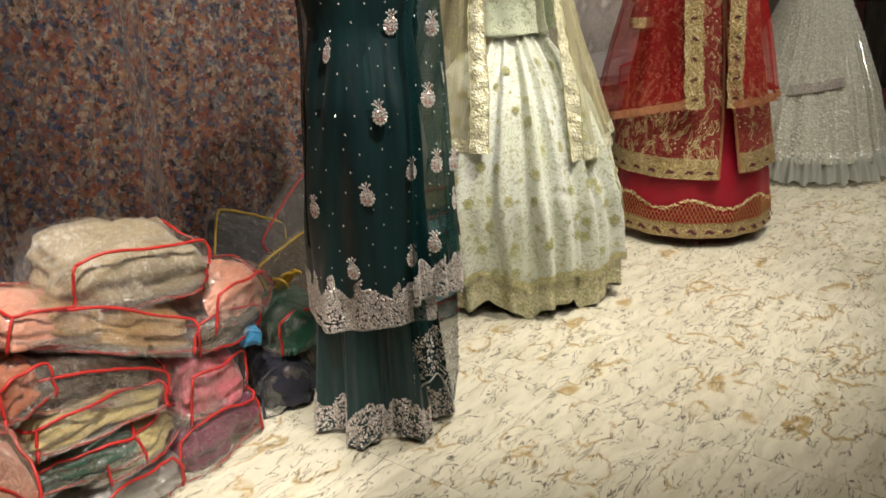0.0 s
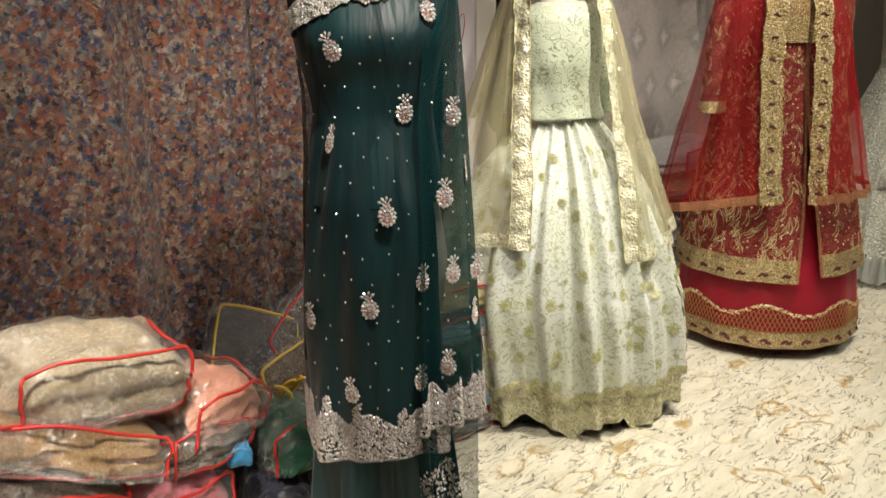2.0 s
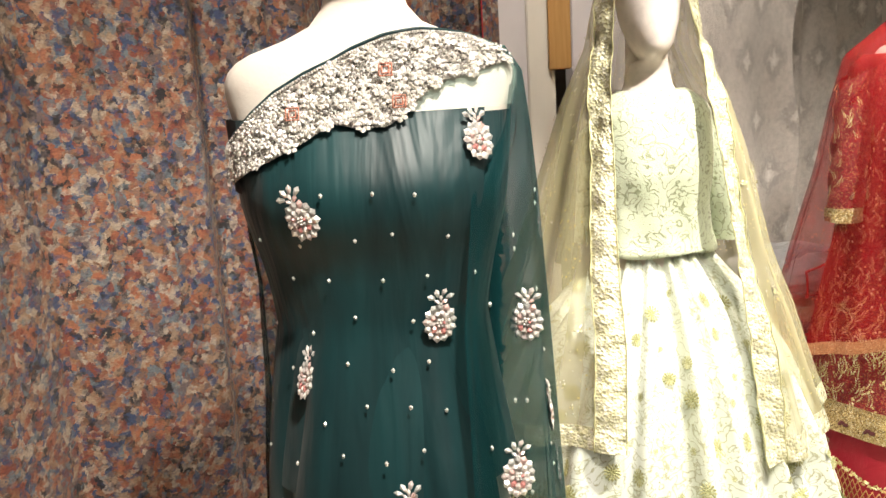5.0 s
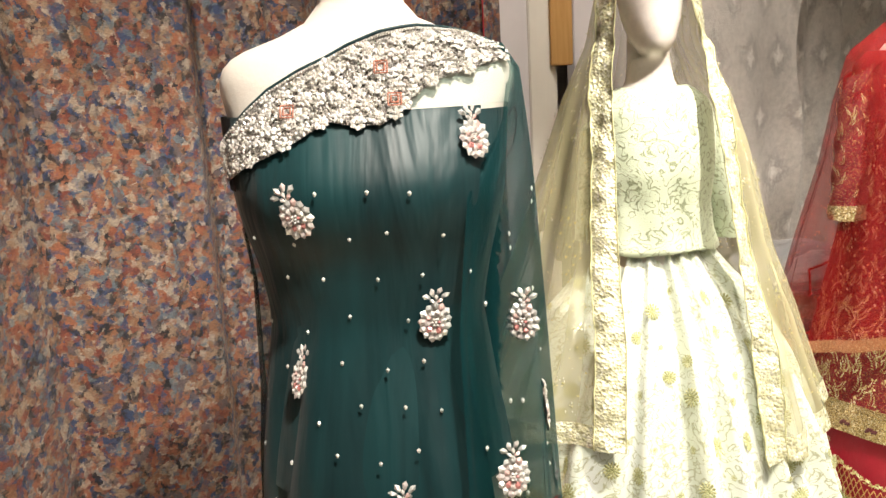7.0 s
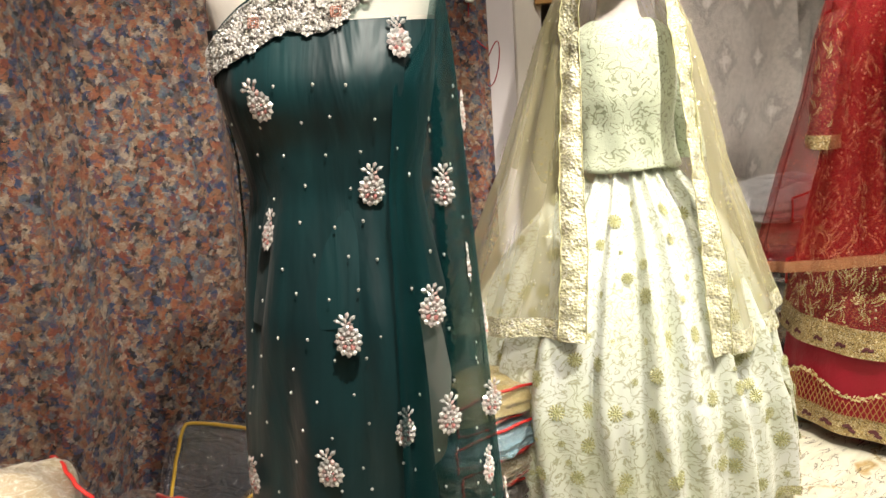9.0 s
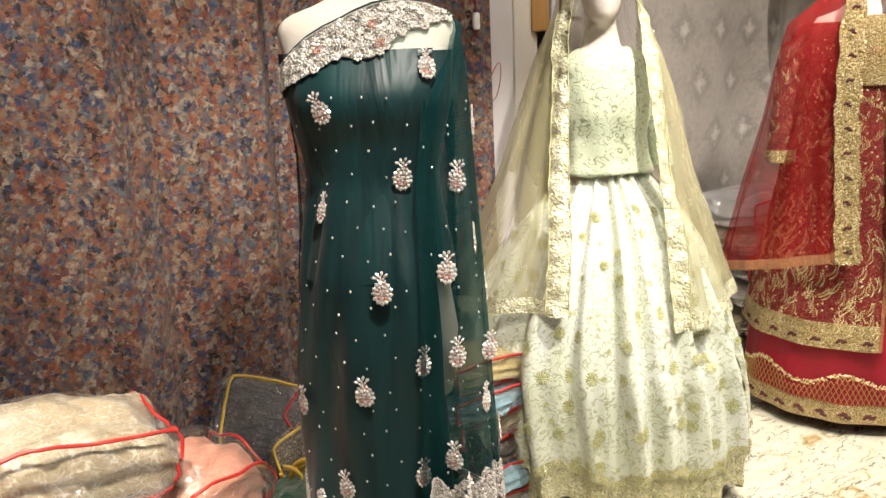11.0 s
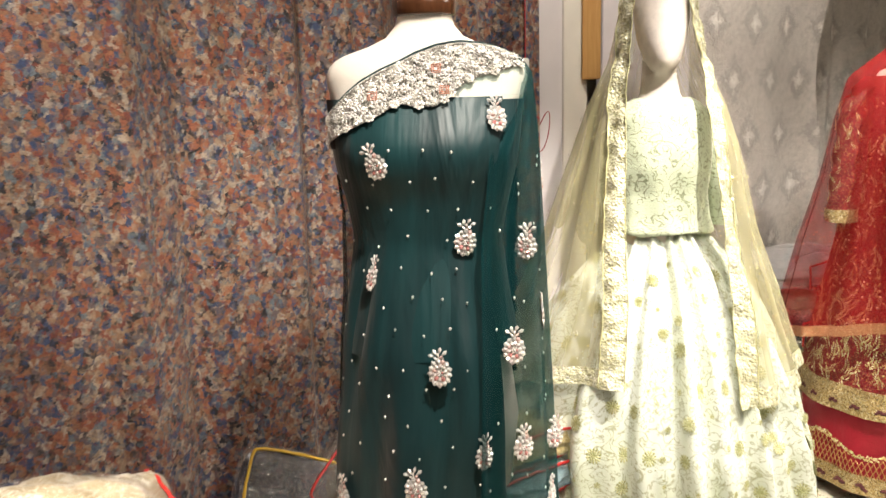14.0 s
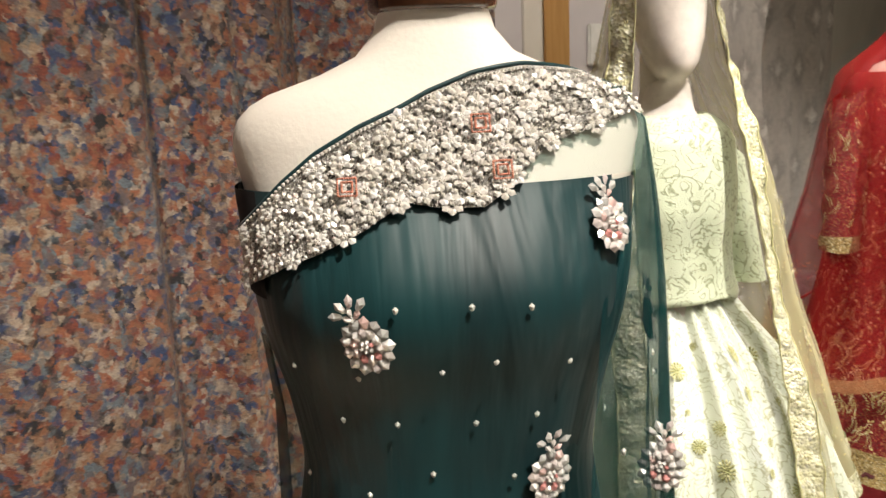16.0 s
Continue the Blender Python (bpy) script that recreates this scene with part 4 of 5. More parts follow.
# the mannequin itself: head, neck and torso in one mesh
verts, faces = [], []
HEAD = [(0.0, .13, .13, 0), (0.015, .13, .13, 0), (0.02, .02, .02, 0), (0.75, .02, .02, 0), (0.76, .13, .1, 0), (1.05, .12, .1, 0), (1.2, .125, .1, 0), (1.33, .138, .095, 0), (1.38, .125, .075, 0), (1.41, .092, .07, 0),
        (1.43, .072, .062, 0), (1.455, .058, .054, 0), (1.485, .052, .05, 0), (1.505, .046, .048, -.006), (1.515, .026, .04, -.03), (1.525, .036, .055, -.032), (1.55, .052, .07, -.028), (1.60, .068, .085, -.015), (1.66, .078, .095, 0.0),
        (1.72, .080, .098, 0.01), (1.77, .070, .086, 0.015), (1.80, .048, .06, .015), (1.815, .01, .015, .015)]
seg = 48
for z, a, b, dy in HEAD:
    for i in range(seg):
        x, y = oval(a, b, 6.28318 * i / seg, 2.0)
        verts.append(blouse_world(x - 0.008, y + dy - 0.005, z))
for j in range(len(HEAD) - 1):
    for i in range(seg):
        faces.append((j * seg + i, j * seg + (i + 1) % seg, (j + 1) * seg + (i + 1) % seg, (j + 1) * seg + i))
faces += [tuple(range(seg))[::-1], tuple(range((len(HEAD) - 1) * seg, len(HEAD) * seg))]
base = len(verts)
NECK = [(1.41, .078, .062, .0), (1.435, .066, .056, .004), (1.46, .056, .050, .008), (1.50, .051, .047, .012), (1.56, .050, .046, .016), (1.60, .046, .044, .02)]
for z, a, b, dy in NECK:
    for i in range(seg):
        x, y = oval(a, b, 6.28318 * i / seg, 2.0)
        verts.append(blouse_world(x - 0.008, y + dy - 0.005, z))
for j in range(len(NECK) - 1):
    for i in range(seg):
        faces.append((base + j * seg + i, base + j * seg + (i + 1) % seg, base + (j + 1) * seg + (i + 1) % seg, base + (j + 1) * seg + i))
tagged(add_mesh("mannequin", verts, faces, SKIN_PLASTIC), "glossy white faceless mannequin with an egg-shaped head", "mannequin")

# its veil
VEIL_Z0, VEIL_Z1 = 0.635, 1.835
VEIL_EDGE = [(1.84, -150, -30), (1.75, -130.6, -34.3), (1.65, -128.8, -35.5), (1.55, -124.3, -29.2), (1.42, -115.3, -44.8), (1.3, -110.5, -48.8), (1.06, -106.0, -49.7), (0.85, -103.5, -54.2), (0.63, -102.6, -58.1)]
VEIL_R = [(1.835, .02, .02), (1.82, .06, .07), (1.78, .092, .108), (1.70, .105, .118), (1.55, .135, .115), (1.42, .195, .14), (1.3, .235, .17), (1.06, .29, .225), (.8, .365, .32), (.62, .42, .38)]


def veil_pt(th, z, off=0.0):
    a, b = lerp(VEIL_R, z)
    c = lime_c(z)
    hx = float(np.interp(z, [.6, 1.0], [-.008, -.022]))
    w = off + float(np.interp(z, [.6, 1.2, 1.7], [.012, .007, .001])) * math.sin(th * 17 + 3 * z)
    if math.cos(th) < 0:
        a += float(np.interp(z, [.63, .85, 1.06, 1.3], [.125, .08, .03, 0.0])) * -math.cos(th)
    return Vector((c.x + hx + (a + w) * math.cos(th), c.y + (b + w) * math.sin(th), z))


def veil_at(u, v):
    z = VEIL_Z0 + (VEIL_Z1 - VEIL_Z0) * v
    l, rr = lerp(VEIL_EDGE, z)
    th = radians(l - (360 - (rr - l)) * u)
    zz = z + (1 - v) ** 3 * 0.03 * math.sin(th * 3 + 1)
    p = veil_pt(th, z)
    return Vector((p.x, p.y, zz))


veil = thing("veil", "sheer lime organza veil with gold borders over the mannequin's head", "veil")
sheet("organza", 200, 70, veil_at, LIME_SHEER, veil)
for side in (0, 1):
    def strip_at(u, v, side=side):
        z = VEIL_Z0 + (VEIL_Z1 - 0.05 - VEIL_Z0) * v
        e = lerp(VEIL_EDGE, z)[side]
        a = lerp(VEIL_R, z)[0]
        half = math.degrees(0.062 / max(a, .07))
        th = radians(e + (half * (u - 0.9) if side == 0 else half * (0.9 - u)))
        p = veil_pt(th, z, 0.007 + 0.0022 * math.sin(75 * v + 3 * u) + 0.0018 * math.sin(131 * v - 4 * u))
        return Vector((p.x, p.y, z + (1 - v) ** 3 * 0.03 * math.sin(th * 3 + 1)))
    sheet("front_border", 10, 140, strip_at, PALE_GOLD, veil, "gold brocade front border")
    for k in (0.02, 0.98):
        bm = bmesh.new()
        tube(bm, [strip_at(k, i / 90) + Vector((0, -.003, 0)) for i in range(91)], .0016, 5)
        part("border_cord", bm, LIME_GOLD, veil, "dull gold cord along the border")


g = Gems()
r = random.Random(61)
for i in range(230):
    u, v = r.choice((r.uniform(.01, .42), r.uniform(.72, .99))), r.uniform(.05, .9)
    p, nn, du, dv = frame_on(veil_at, u, v)
    c = lime_c(p.z)
    nn = Vector((p.x - c.x, p.y - c.y, 0.1)).normalized()
    for k in range(7 if i % 3 == 0 else 2):
        q = p + nn * .003 + du * r.uniform(-.011, .011) + dv * r.uniform(-.011, .011)
        g.stone(q, du * r.uniform(-1, 1) + dv, nn, r.uniform(.0025, .0045), .0022, .002)
g.build("sequin_work", GILT, veil, "gold sequins scattered over the organza")["kind"] = "stuff"


def veil_hem(u, v):
    p, q = veil_at(u, 0.0), veil_at(u, 0.042)
    p = p.lerp(q, v)
    c = lime_c(p.z)
    return p + Vector((p.x - c.x, p.y - c.y, 0)).normalized() * 0.004


sheet("hem_border", 200, 4, veil_hem, PALE_GOLD, veil, "gold brocade hem border")

# ---- red bridal dress ----
RED_C = Vector((1.22, 4.30))


def red_pt(rows, th, z, off=0.0, p=2.0):
    a, b = lerp(rows, z)
    x, y = oval(a + off, b + off, th, p)
    return Vector((RED_C.x + x, RED_C.y + y, z))


RED_SKIRT = [(1.0, .2, .18), (.6, .31, .30), (.3, .365, .365), (.05, .385, .385)]
RED_COAT = [(1.52, .12, .07), (1.50, .22, .10), (1.46, .262, .13), (1.35, .262, .15), (1.15, .25, .17), (.9, .285, .25), (.6, .345, .34), (.33, .39, .39)]
bridal = thing("bridal_dress", "crimson bridal dress with gold embroidered coat on a dress form", "dress")


def red_skirt_at(u, v):
    th, z = 6.28318 * u, 0.05 + 0.95 * v
    return red_pt(RED_SKIRT, th, z, 0.006 * math.sin(th * 13) * (1 - v))


sheet("skirt", 200, 40, red_skirt_at, CRIMSON, bridal, "plain crimson satin skirt")


def red_hem_at(u, v):
    th = radians(-185 + 190 * u)
    z = 0.052 + 0.07 * v
    return red_pt(RED_SKIRT, th, z, 0.004 + 0.006 * math.sin(th * 13) * 0.95)


sheet("hem_band", 160, 4, red_hem_at, GOLD_EMB, bridal, "gold embroidered hem band")
# lattice of gold cord over the hem, with scalloped top
bm = bmesh.new()
for k in range(64):
    for s in (-1, 1):
        pts = []
        for i in range(7):
            z = 0.118 + 0.018 * i
            th = radians(-180 + 180 * k / 64) + s * (i - 3) * 0.024
            top = 0.185 + 0.045 * abs(math.cos((th + 1.571) * 3.6 + 0.75)) ** 2.5
            if z <= top:
                pts.append(red_pt(RED_SKIRT, th, z, 0.006 + 0.006 * math.sin(th * 13) * .9))
        if len(pts) > 1:
            tube(bm, pts, 0.0016, 4)
part("hem_lattice", bm, plain("gold_cord", (0.55, 0.33, 0.12), 0.35, 0.6), bridal, "gold cord lattice above the hem")
g = Gems()
r = random.Random(8)
for i in range(420):
    th = radians(-180 + 180 * i / 420)
    top = 0.185 + 0.045 * abs(math.cos((th + 1.571) * 3.6 + 0.75)) ** 2.5
    p = red_pt(RED_SKIRT, th, top + r.uniform(-.006, .01), 0.008)
    g.stone(p, (r.uniform(-1, 1), 0, r.uniform(-1, 1)), (math.cos(th), math.sin(th), 0), .0065, .003, .003)
g.build("scalloped_edge", GOLD_GEMS, bridal, "gold leaf scallops")["kind"] = "stuff"


def coat(th0, th1, z0f):
    def f(u, v):
        z = z0f(u) + (1.5 - z0f(u)) * v
        near = float(np.interp(z, [0.34, 0.85, 1.0], [th0, -79 + 0.15 * (th0 + 79), -79]))
        th = radians(near + (th1 - near) * u)
        return red_pt(RED_COAT, th, z, 0.005 * math.sin(th * 11 + z) * (1 - v))
    return f


left_coat = coat(-86, -255, lambda u: 0.335)
right_coat = coat(-72, 105, lambda u: 0.355 + 0.03 * u)
sheet("coat_panel", 120, 60, left_coat, RED_EMB, bridal, "red net coat panel covered in gold embroidery")
sheet("coat_panel", 120, 60, right_coat, RED_EMB, bridal, "red net coat panel covered in gold embroidery")


def sub(surf, u0, u1, v0, v1, off):
    def f(u, v):
        p = surf(u0 + (u1 - u0) * u, v0 + (v1 - v0) * v)
        d = Vector((p.x - RED_C.x, p.y - RED_C.y, 0)).normalized()
        return p + d * off
    return f


for surf in (left_coat, right_coat):
    sheet("coat_hem", 120, 4, sub(surf, 0, 1, 0, .08, .004), GOLD_EMB, bridal, "gold embroidered coat hem")
    sheet("coat_edge", 3, 60, sub(surf, 0, .012, 0, .9, .005), COPPER, bridal, "copper ribbon edge")
# sprigs and flowers over the coat
SPRIG = Gems()
for k in range(7):
    for s in (-1, 1):
        a = radians(90 - s * 45)
        SPRIG.stone(Vector((s * (.0105 - .0009 * k) + .010 * math.sin(.5 * k), -.03 + .0095 * k, .001)), (math.cos(a), math.sin(a), 0), (0, 0, 1), .0075 - .0004 * k, .0026, .002)
SPRIG.stone(Vector((.003, .040, .001)), (0, 1, 0), (0, 0, 1), .009, .004, .003)
sprig = bpy.data.meshes.new("sprig")
sprig.from_pydata([tuple(v) for v in SPRIG.v], [], SPRIG.f)
sprig.materials.append(GOLD_GEMS)
r = random.Random(31)
for surf, n in ((left_coat, 300), (right_coat, 170)):
    for i in range(n):
        u, v = r.uniform(.02, .62), 0.06 + 0.75 * (i + r.random()) / n
        p, nn, du, dv = frame_on(surf, u, v)
        if (p - Vector((RED_C.x, RED_C.y, p.z))).dot(nn) < 0:
            nn = -nn
        stick_on("sprig", sprig, p, nn, (0, 0, 1), bridal, r.uniform(-50, 50), r.uniform(.6, .85) if v < .34 else r.uniform(.34, .55))
g = Gems()
for surf in (left_coat, right_coat):
    for i in range(420):
        p, nn, du, dv = frame_on(surf, r.uniform(.01, .65), r.uniform(.05, .95))
        d = Vector((p.x - RED_C.x, p.y - RED_C.y, 0)).normalized()
        g.stone(p + d * .003, (r.uniform(-1, 1), 0, r.uniform(-1, 1)), d, .005, .004, .003)
g.build("coat_beads", GOLD_GEMS, bridal, "scattered gold beads")["kind"] = "stuff"


def red_sleeve_at(u, v):
    th = 6.28318 * u
    z = 1.455 - 0.46 * v
    R = 0.062 - 0.012 * v + 0.004 * math.sin(3 * th + 26 * v)
    return Vector((RED_C.x - 0.225 - 0.075 * v ** 0.7 + R * math.cos(th), RED_C.y - 0.02 - 0.10 * v + R * math.sin(th), z + 0.03 * math.cos(th) * (1 - v)))


sheet("sleeve", 32, 40, red_sleeve_at, RED_EMB, bridal, "red embroidered sleeve")
sheet("cuff", 32, 4, lambda u, v: red_sleeve_at(u, 0.90 + 0.10 * v) + Vector((.004 * math.cos(6.28318 * u), .004 * math.sin(6.28318 * u), 0)), GOLD_EMB, bridal, "gold embroidered cuff")
for i in range(34):
    p, nn, du, dv = frame_on(red_sleeve_at, r.uniform(.4, 1.0), 0.05 + 0.82 * (i + r.random()) / 34)
    c = Vector((RED_C.x - 0.26, RED_C.y - 0.07, p.z))
    stick_on("sprig", sprig, p, (p - c), (0, 0, 1), bridal, r.uniform(-40, 40), r.uniform(.3, .5))


def yoke_at(u, v):
    x = -0.075 + 0.15 * u
    z = 1.27 + 0.25 * v
    return Vector((RED_C.x + x, RED_C.y - lerp(RED_COAT, z)[1] - 0.012 + 0.5 * x * x, z))


sheet("yoke", 12, 20, yoke_at, GOLD_EMB, bridal, "gold beaded yoke with a fringe")
bm = bmesh.new()
for i in range(15):
    p = yoke_at((i + .5) / 15, 0.55)
    tube(bm, [p + Vector((0, -.004, 0)), p + Vector((0, -.006, -.05 - .05 * (1 - abs(i - 7) / 7)))], .0016, 4)
part("fringe", bm, plain("amber_beads", (0.30, 0.13, 0.05), 0.3, 0.3), bridal, "amber bead fringe")


def red_world(x, y, z):
    return Vector((RED_C.x + x, RED_C.y + y, z))


dress_form("dress_form", red_world, [(0.0, .14, .14), (0.02, .14, .14), (0.03, .03, .03), (0.75, .02, .02), (0.77, .15, .12), (1.2, .14, .12), (1.4, .19, .12), (1.48, .2, .085), (1.52, .17, .07), (1.545, .10, .06), (1.57, .065, .055), (1.62, .058, .055)],
           [(z + .008, rr) for z, rr in CAP], "ivory dress form with a dark wooden neck cap")

DUP = [(1.78, .015, .015), (1.74, .05, .05), (1.68, .09, .075), (1.60, .15, .10), (1.50, .275, .14), (1.35, .31, .19), (1.15, .345, .24), (.9, .41, .32), (.6, .475, .41)]
MAROON = plain("maroon_thread", (0.10, 0.015, 0.02), 0.6)
dupatta = thing("dupatta", "sheer red tulle dupatta with gold and copper borders over the form", "dupatta")


def dup_pt(th, z, off=0.0):
    a, b = lerp(DUP, z)
    if math.cos(th) > 0:
        a *= 0.80
    w = off + float(np.interp(z, [.6, 1.3, 1.7], [.012, .006, 0])) * math.sin(th * 19 + 2 * z)
    return Vector((RED_C.x + (a + w) * math.cos(th), RED_C.y + (b + w) * math.sin(th), z))


def dup_edge(z, side):
    x = float(np.interp(z, [.65, 1.2, 1.6, 1.78], [-.068, -.06, -.03, -.005])) if side == 0 else float(np.interp(z, [.65, 1.2, 1.6, 1.78], [.035, .055, .05, .005]))
    a = lerp(DUP, z)[0] * (0.8 if x > 0 else 1)
    return -math.acos(max(-1, min(1, x / a)))


def dup_at(u, v):
    th_full = lambda z: (dup_edge(z, 0), dup_edge(z, 1) - 2 * math.pi)
    zlow = 0.68 - 0.12 * min(1.0, u * 5) if u < .5 else 0.66
    z = zlow + (1.775 - zlow) * v
    a, b = th_full(z)
    return dup_pt(a + (b - a) * u, z)


sheet("tulle", 200, 60, dup_at, RED_SHEER, dupatta)


def dup_hem(u, v):
    p, q = dup_at(u, 0), dup_at(u, .032)
    p = p.lerp(q, v)
    return p + Vector((p.x - RED_C.x, p.y - RED_C.y, 0)).normalized() * .004


sheet("hem_ribbon", 200, 3, dup_hem, COPPER, dupatta, "copper ribbon hem")
for side, wide in ((0, .085), (1, .07)):
    def dstrip(u, v, side=side, wide=wide):
        z = 0.66 + 1.10 * v
        th = dup_edge(z, side)
        b = lerp(DUP, z)[1]
        p = dup_pt(th, z)
        x = p.x + (-wide * (1 - u) if side == 0 else wide * u) * min(1.0, max(.45, b / .14)) + 0.003 * math.sin(50 * v)
        return Vector((x, p.y - 0.008 - 0.004 * math.sin(40 * v + 6 * u), z))
    sheet("front_border", 8, 90, dstrip, GOLD_EMB, dupatta, "heavy antique gold front border")
    g = Gems()
    r = random.Random(40 + side)
    for i in range(1200):
        u, v = r.random(), r.random()
        p = dstrip(u, v)
        g.stone(p + Vector((0, -.003, 0)), (r.uniform(-1, 1), 0, r.uniform(-1, 1)), (r.uniform(-.3, .3), -1, r.uniform(-.3, .3)), r.uniform(.003, .0055), .003, .003)
    g.build("stone_work", GOLD_GEMS, dupatta, "gold stones of the front border")["kind"] = "stuff"
    bird = Gems()
    for k in range(5):
        bird.stone(Vector((.006 * (k - 2), .005 * math.sin(k * 1.3), .002)), (1, .5, 0), (0, 0, 1), .009, .006, .004)
    bird_mesh = bpy.data.meshes.new("woven_motif")
    bird_mesh.from_pydata([tuple(v) for v in bird.v], [], bird.f)
    bird_mesh.materials.append(MAROON)
    for i in range(13):
        stick_on("woven_motif", bird_mesh, dstrip(.5, (i + .5) / 13) + Vector((0, -.004, 0)), (0, -1, 0), (0, 0, 1), dupatta, 25 * math.sin(i * 2.0), 0.8)

for i in range(15):
    th = radians(-172 + 164 * i / 14)
    stick_on("woven_motif", bird_mesh, red_pt(RED_SKIRT, th, 0.085, 0.010), (math.cos(th), math.sin(th), 0), (0, 0, 1), bridal, 20 * math.sin(i), 1.2)
for surf, n in ((left_coat, 8), (right_coat, 6)):
    for i in range(n):
        p = surf((i + .6) / n * .6, 0.028)
        d = Vector((p.x - RED_C.x, p.y - RED_C.y, 0)).normalized()
        stick_on("woven_motif", bird_mesh, p + d * .006, d, (0, 0, 1), bridal, 15, 1.0)

# ---- sage sequinned dress ----
SAGE_C = Vector((2.18, 5.36))
SAGE_ROWS = [(1.50, .1, .06), (1.46, .19, .1), (1.3, .17, .13), (1.1, .15, .13), (1.0, .19, .17), (.8, .28, .27), (.5, .40, .39), (.13, .5, .5)]
sage = thing("sequin_gown", "grey sage gown with silver sequin stripes and a tulle ruffle hem", "dress")


def sage_at(u, v):
    th, z = 6.28318 * u, 0.13 + 1.35 * v
    a, b = lerp(SAGE_ROWS, z)
    w = float(np.interp(z, [.1, 1.0], [.012, .0])) * math.sin(th * 22)
    return Vector((SAGE_C.x + (a + w) * math.cos(th), SAGE_C.y + (b + w) * math.sin(th), z))


sheet("gown", 260, 60, sage_at, SAGE_SEQ, sage)


def ruffle_at(u, v):
    th = 6.28318 * u
    R = .49 + .05 * (1 - v) + .02 * math.sin(th * 46) * (1 - v) + .012 * math.sin(th * 83)
    return Vector((SAGE_C.x + R * math.cos(th), SAGE_C.y + R * math.sin(th), 0.03 + 0.13 * v + .01 * math.sin(th * 31) * (1 - v)))


sheet("ruffle", 500, 6, ruffle_at, SAGE_TULLE, sage, "gathered tulle ruffle")
g = Gems()
r = random.Random(9)
for k in range(34):
    u = 0.42 + 0.6 * k / 34
    for i in range(70):
        p, nn, du, dv = frame_on(sage_at, u + r.uniform(-.002, .002), 0.02 + 0.75 * (i + r.random()) / 70)
        g.stone(p + nn * .003, dv, nn, .007, .004, .004)
for i in range(900):
    p, nn, du, dv = frame_on(sage_at, 0.42 + .6 * r.random(), 0.01 + 0.035 * r.random())
    g.stone(p + nn * .003, dv, nn, .005, .004, .003)
g.build("sequin_stripes", PEARL, sage, "silver sequin stripes")["kind"] = "stuff"


def sage_tier(u, v):
    th = radians(-125 + 45 * u)
    z = 0.50 + 0.05 * u + .05 * v
    a, b = lerp(SAGE_ROWS, z)
    return Vector((SAGE_C.x + (a + .016) * math.cos(th), SAGE_C.y + (b + .016) * math.sin(th), z))


sheet("tier_band", 60, 4, sage_tier, SILVER_THREAD, sage, "silver beaded veil edge")
dress_form("dress_form", lambda x, y, z: Vector((SAGE_C.x + x, SAGE_C.y + y, z)), [(0.0, .14, .14), (0.02, .14, .14), (0.03, .03, .03), (0.75, .02, .02), (0.9, .12, .1), (1.2, .13, .11), (1.46, .17, .085), (1.52, .16, .07), (1.545, .10, .06), (1.57, .065, .055), (1.62, .058, .055)],
           [(z + .008, rr) for z, rr in CAP], "ivory dress form with a dark wooden neck cap")

# ---- bagged garments ----
def ridge(q):
    return 1 - 2 * abs(noise.noise(q))


def cube_grid(n):
    """The skin of the cube from -1 to 1, n quads along an edge, its corners shared."""
    index, verts, faces = {}, [], []

    def at(p):
        key = tuple(round(c * n) for c in p)
        if key not in index:
            index[key] = len(verts)
            verts.append(Vector(p))
        return index[key]
    ks = [2 * i / n - 1 for i in range(n + 1)]
    for axis in range(3):
        for side in (-1, 1):
            put = lambda a, b: at((side, a, b) if axis == 0 else (a, side, b) if axis == 1 else (a, b, side))
            for i in range(n):
                for k in range(n):
                    q = (put(ks[i], ks[k]), put(ks[i + 1], ks[k]), put(ks[i + 1], ks[k + 1]), put(ks[i], ks[k + 1]))
                    faces.append(q if (side > 0) != (axis == 1) else q[::-1])
    return verts, faces


CUBE = cube_grid(30)
# the seams of a bag as corners of the cube: round the front face, then the rest of the top
SEAM_FRONT = [(-1, -1, 1), (1, -1, 1), (1, -1, -1), (-1, -1, -1), (-1, -1, 1)]
SEAM_TOP = [(-1, -1, 1), (-1, 1, 1), (1, 1, 1), (1, -1, 1)]
SEAM_LOW = [(-1, -1, 1), (1, -1, 1)]
SEAM_END = [(1, -1, 1), (1, 1, 1), (1, 1, -1), (1, -1, -1)]


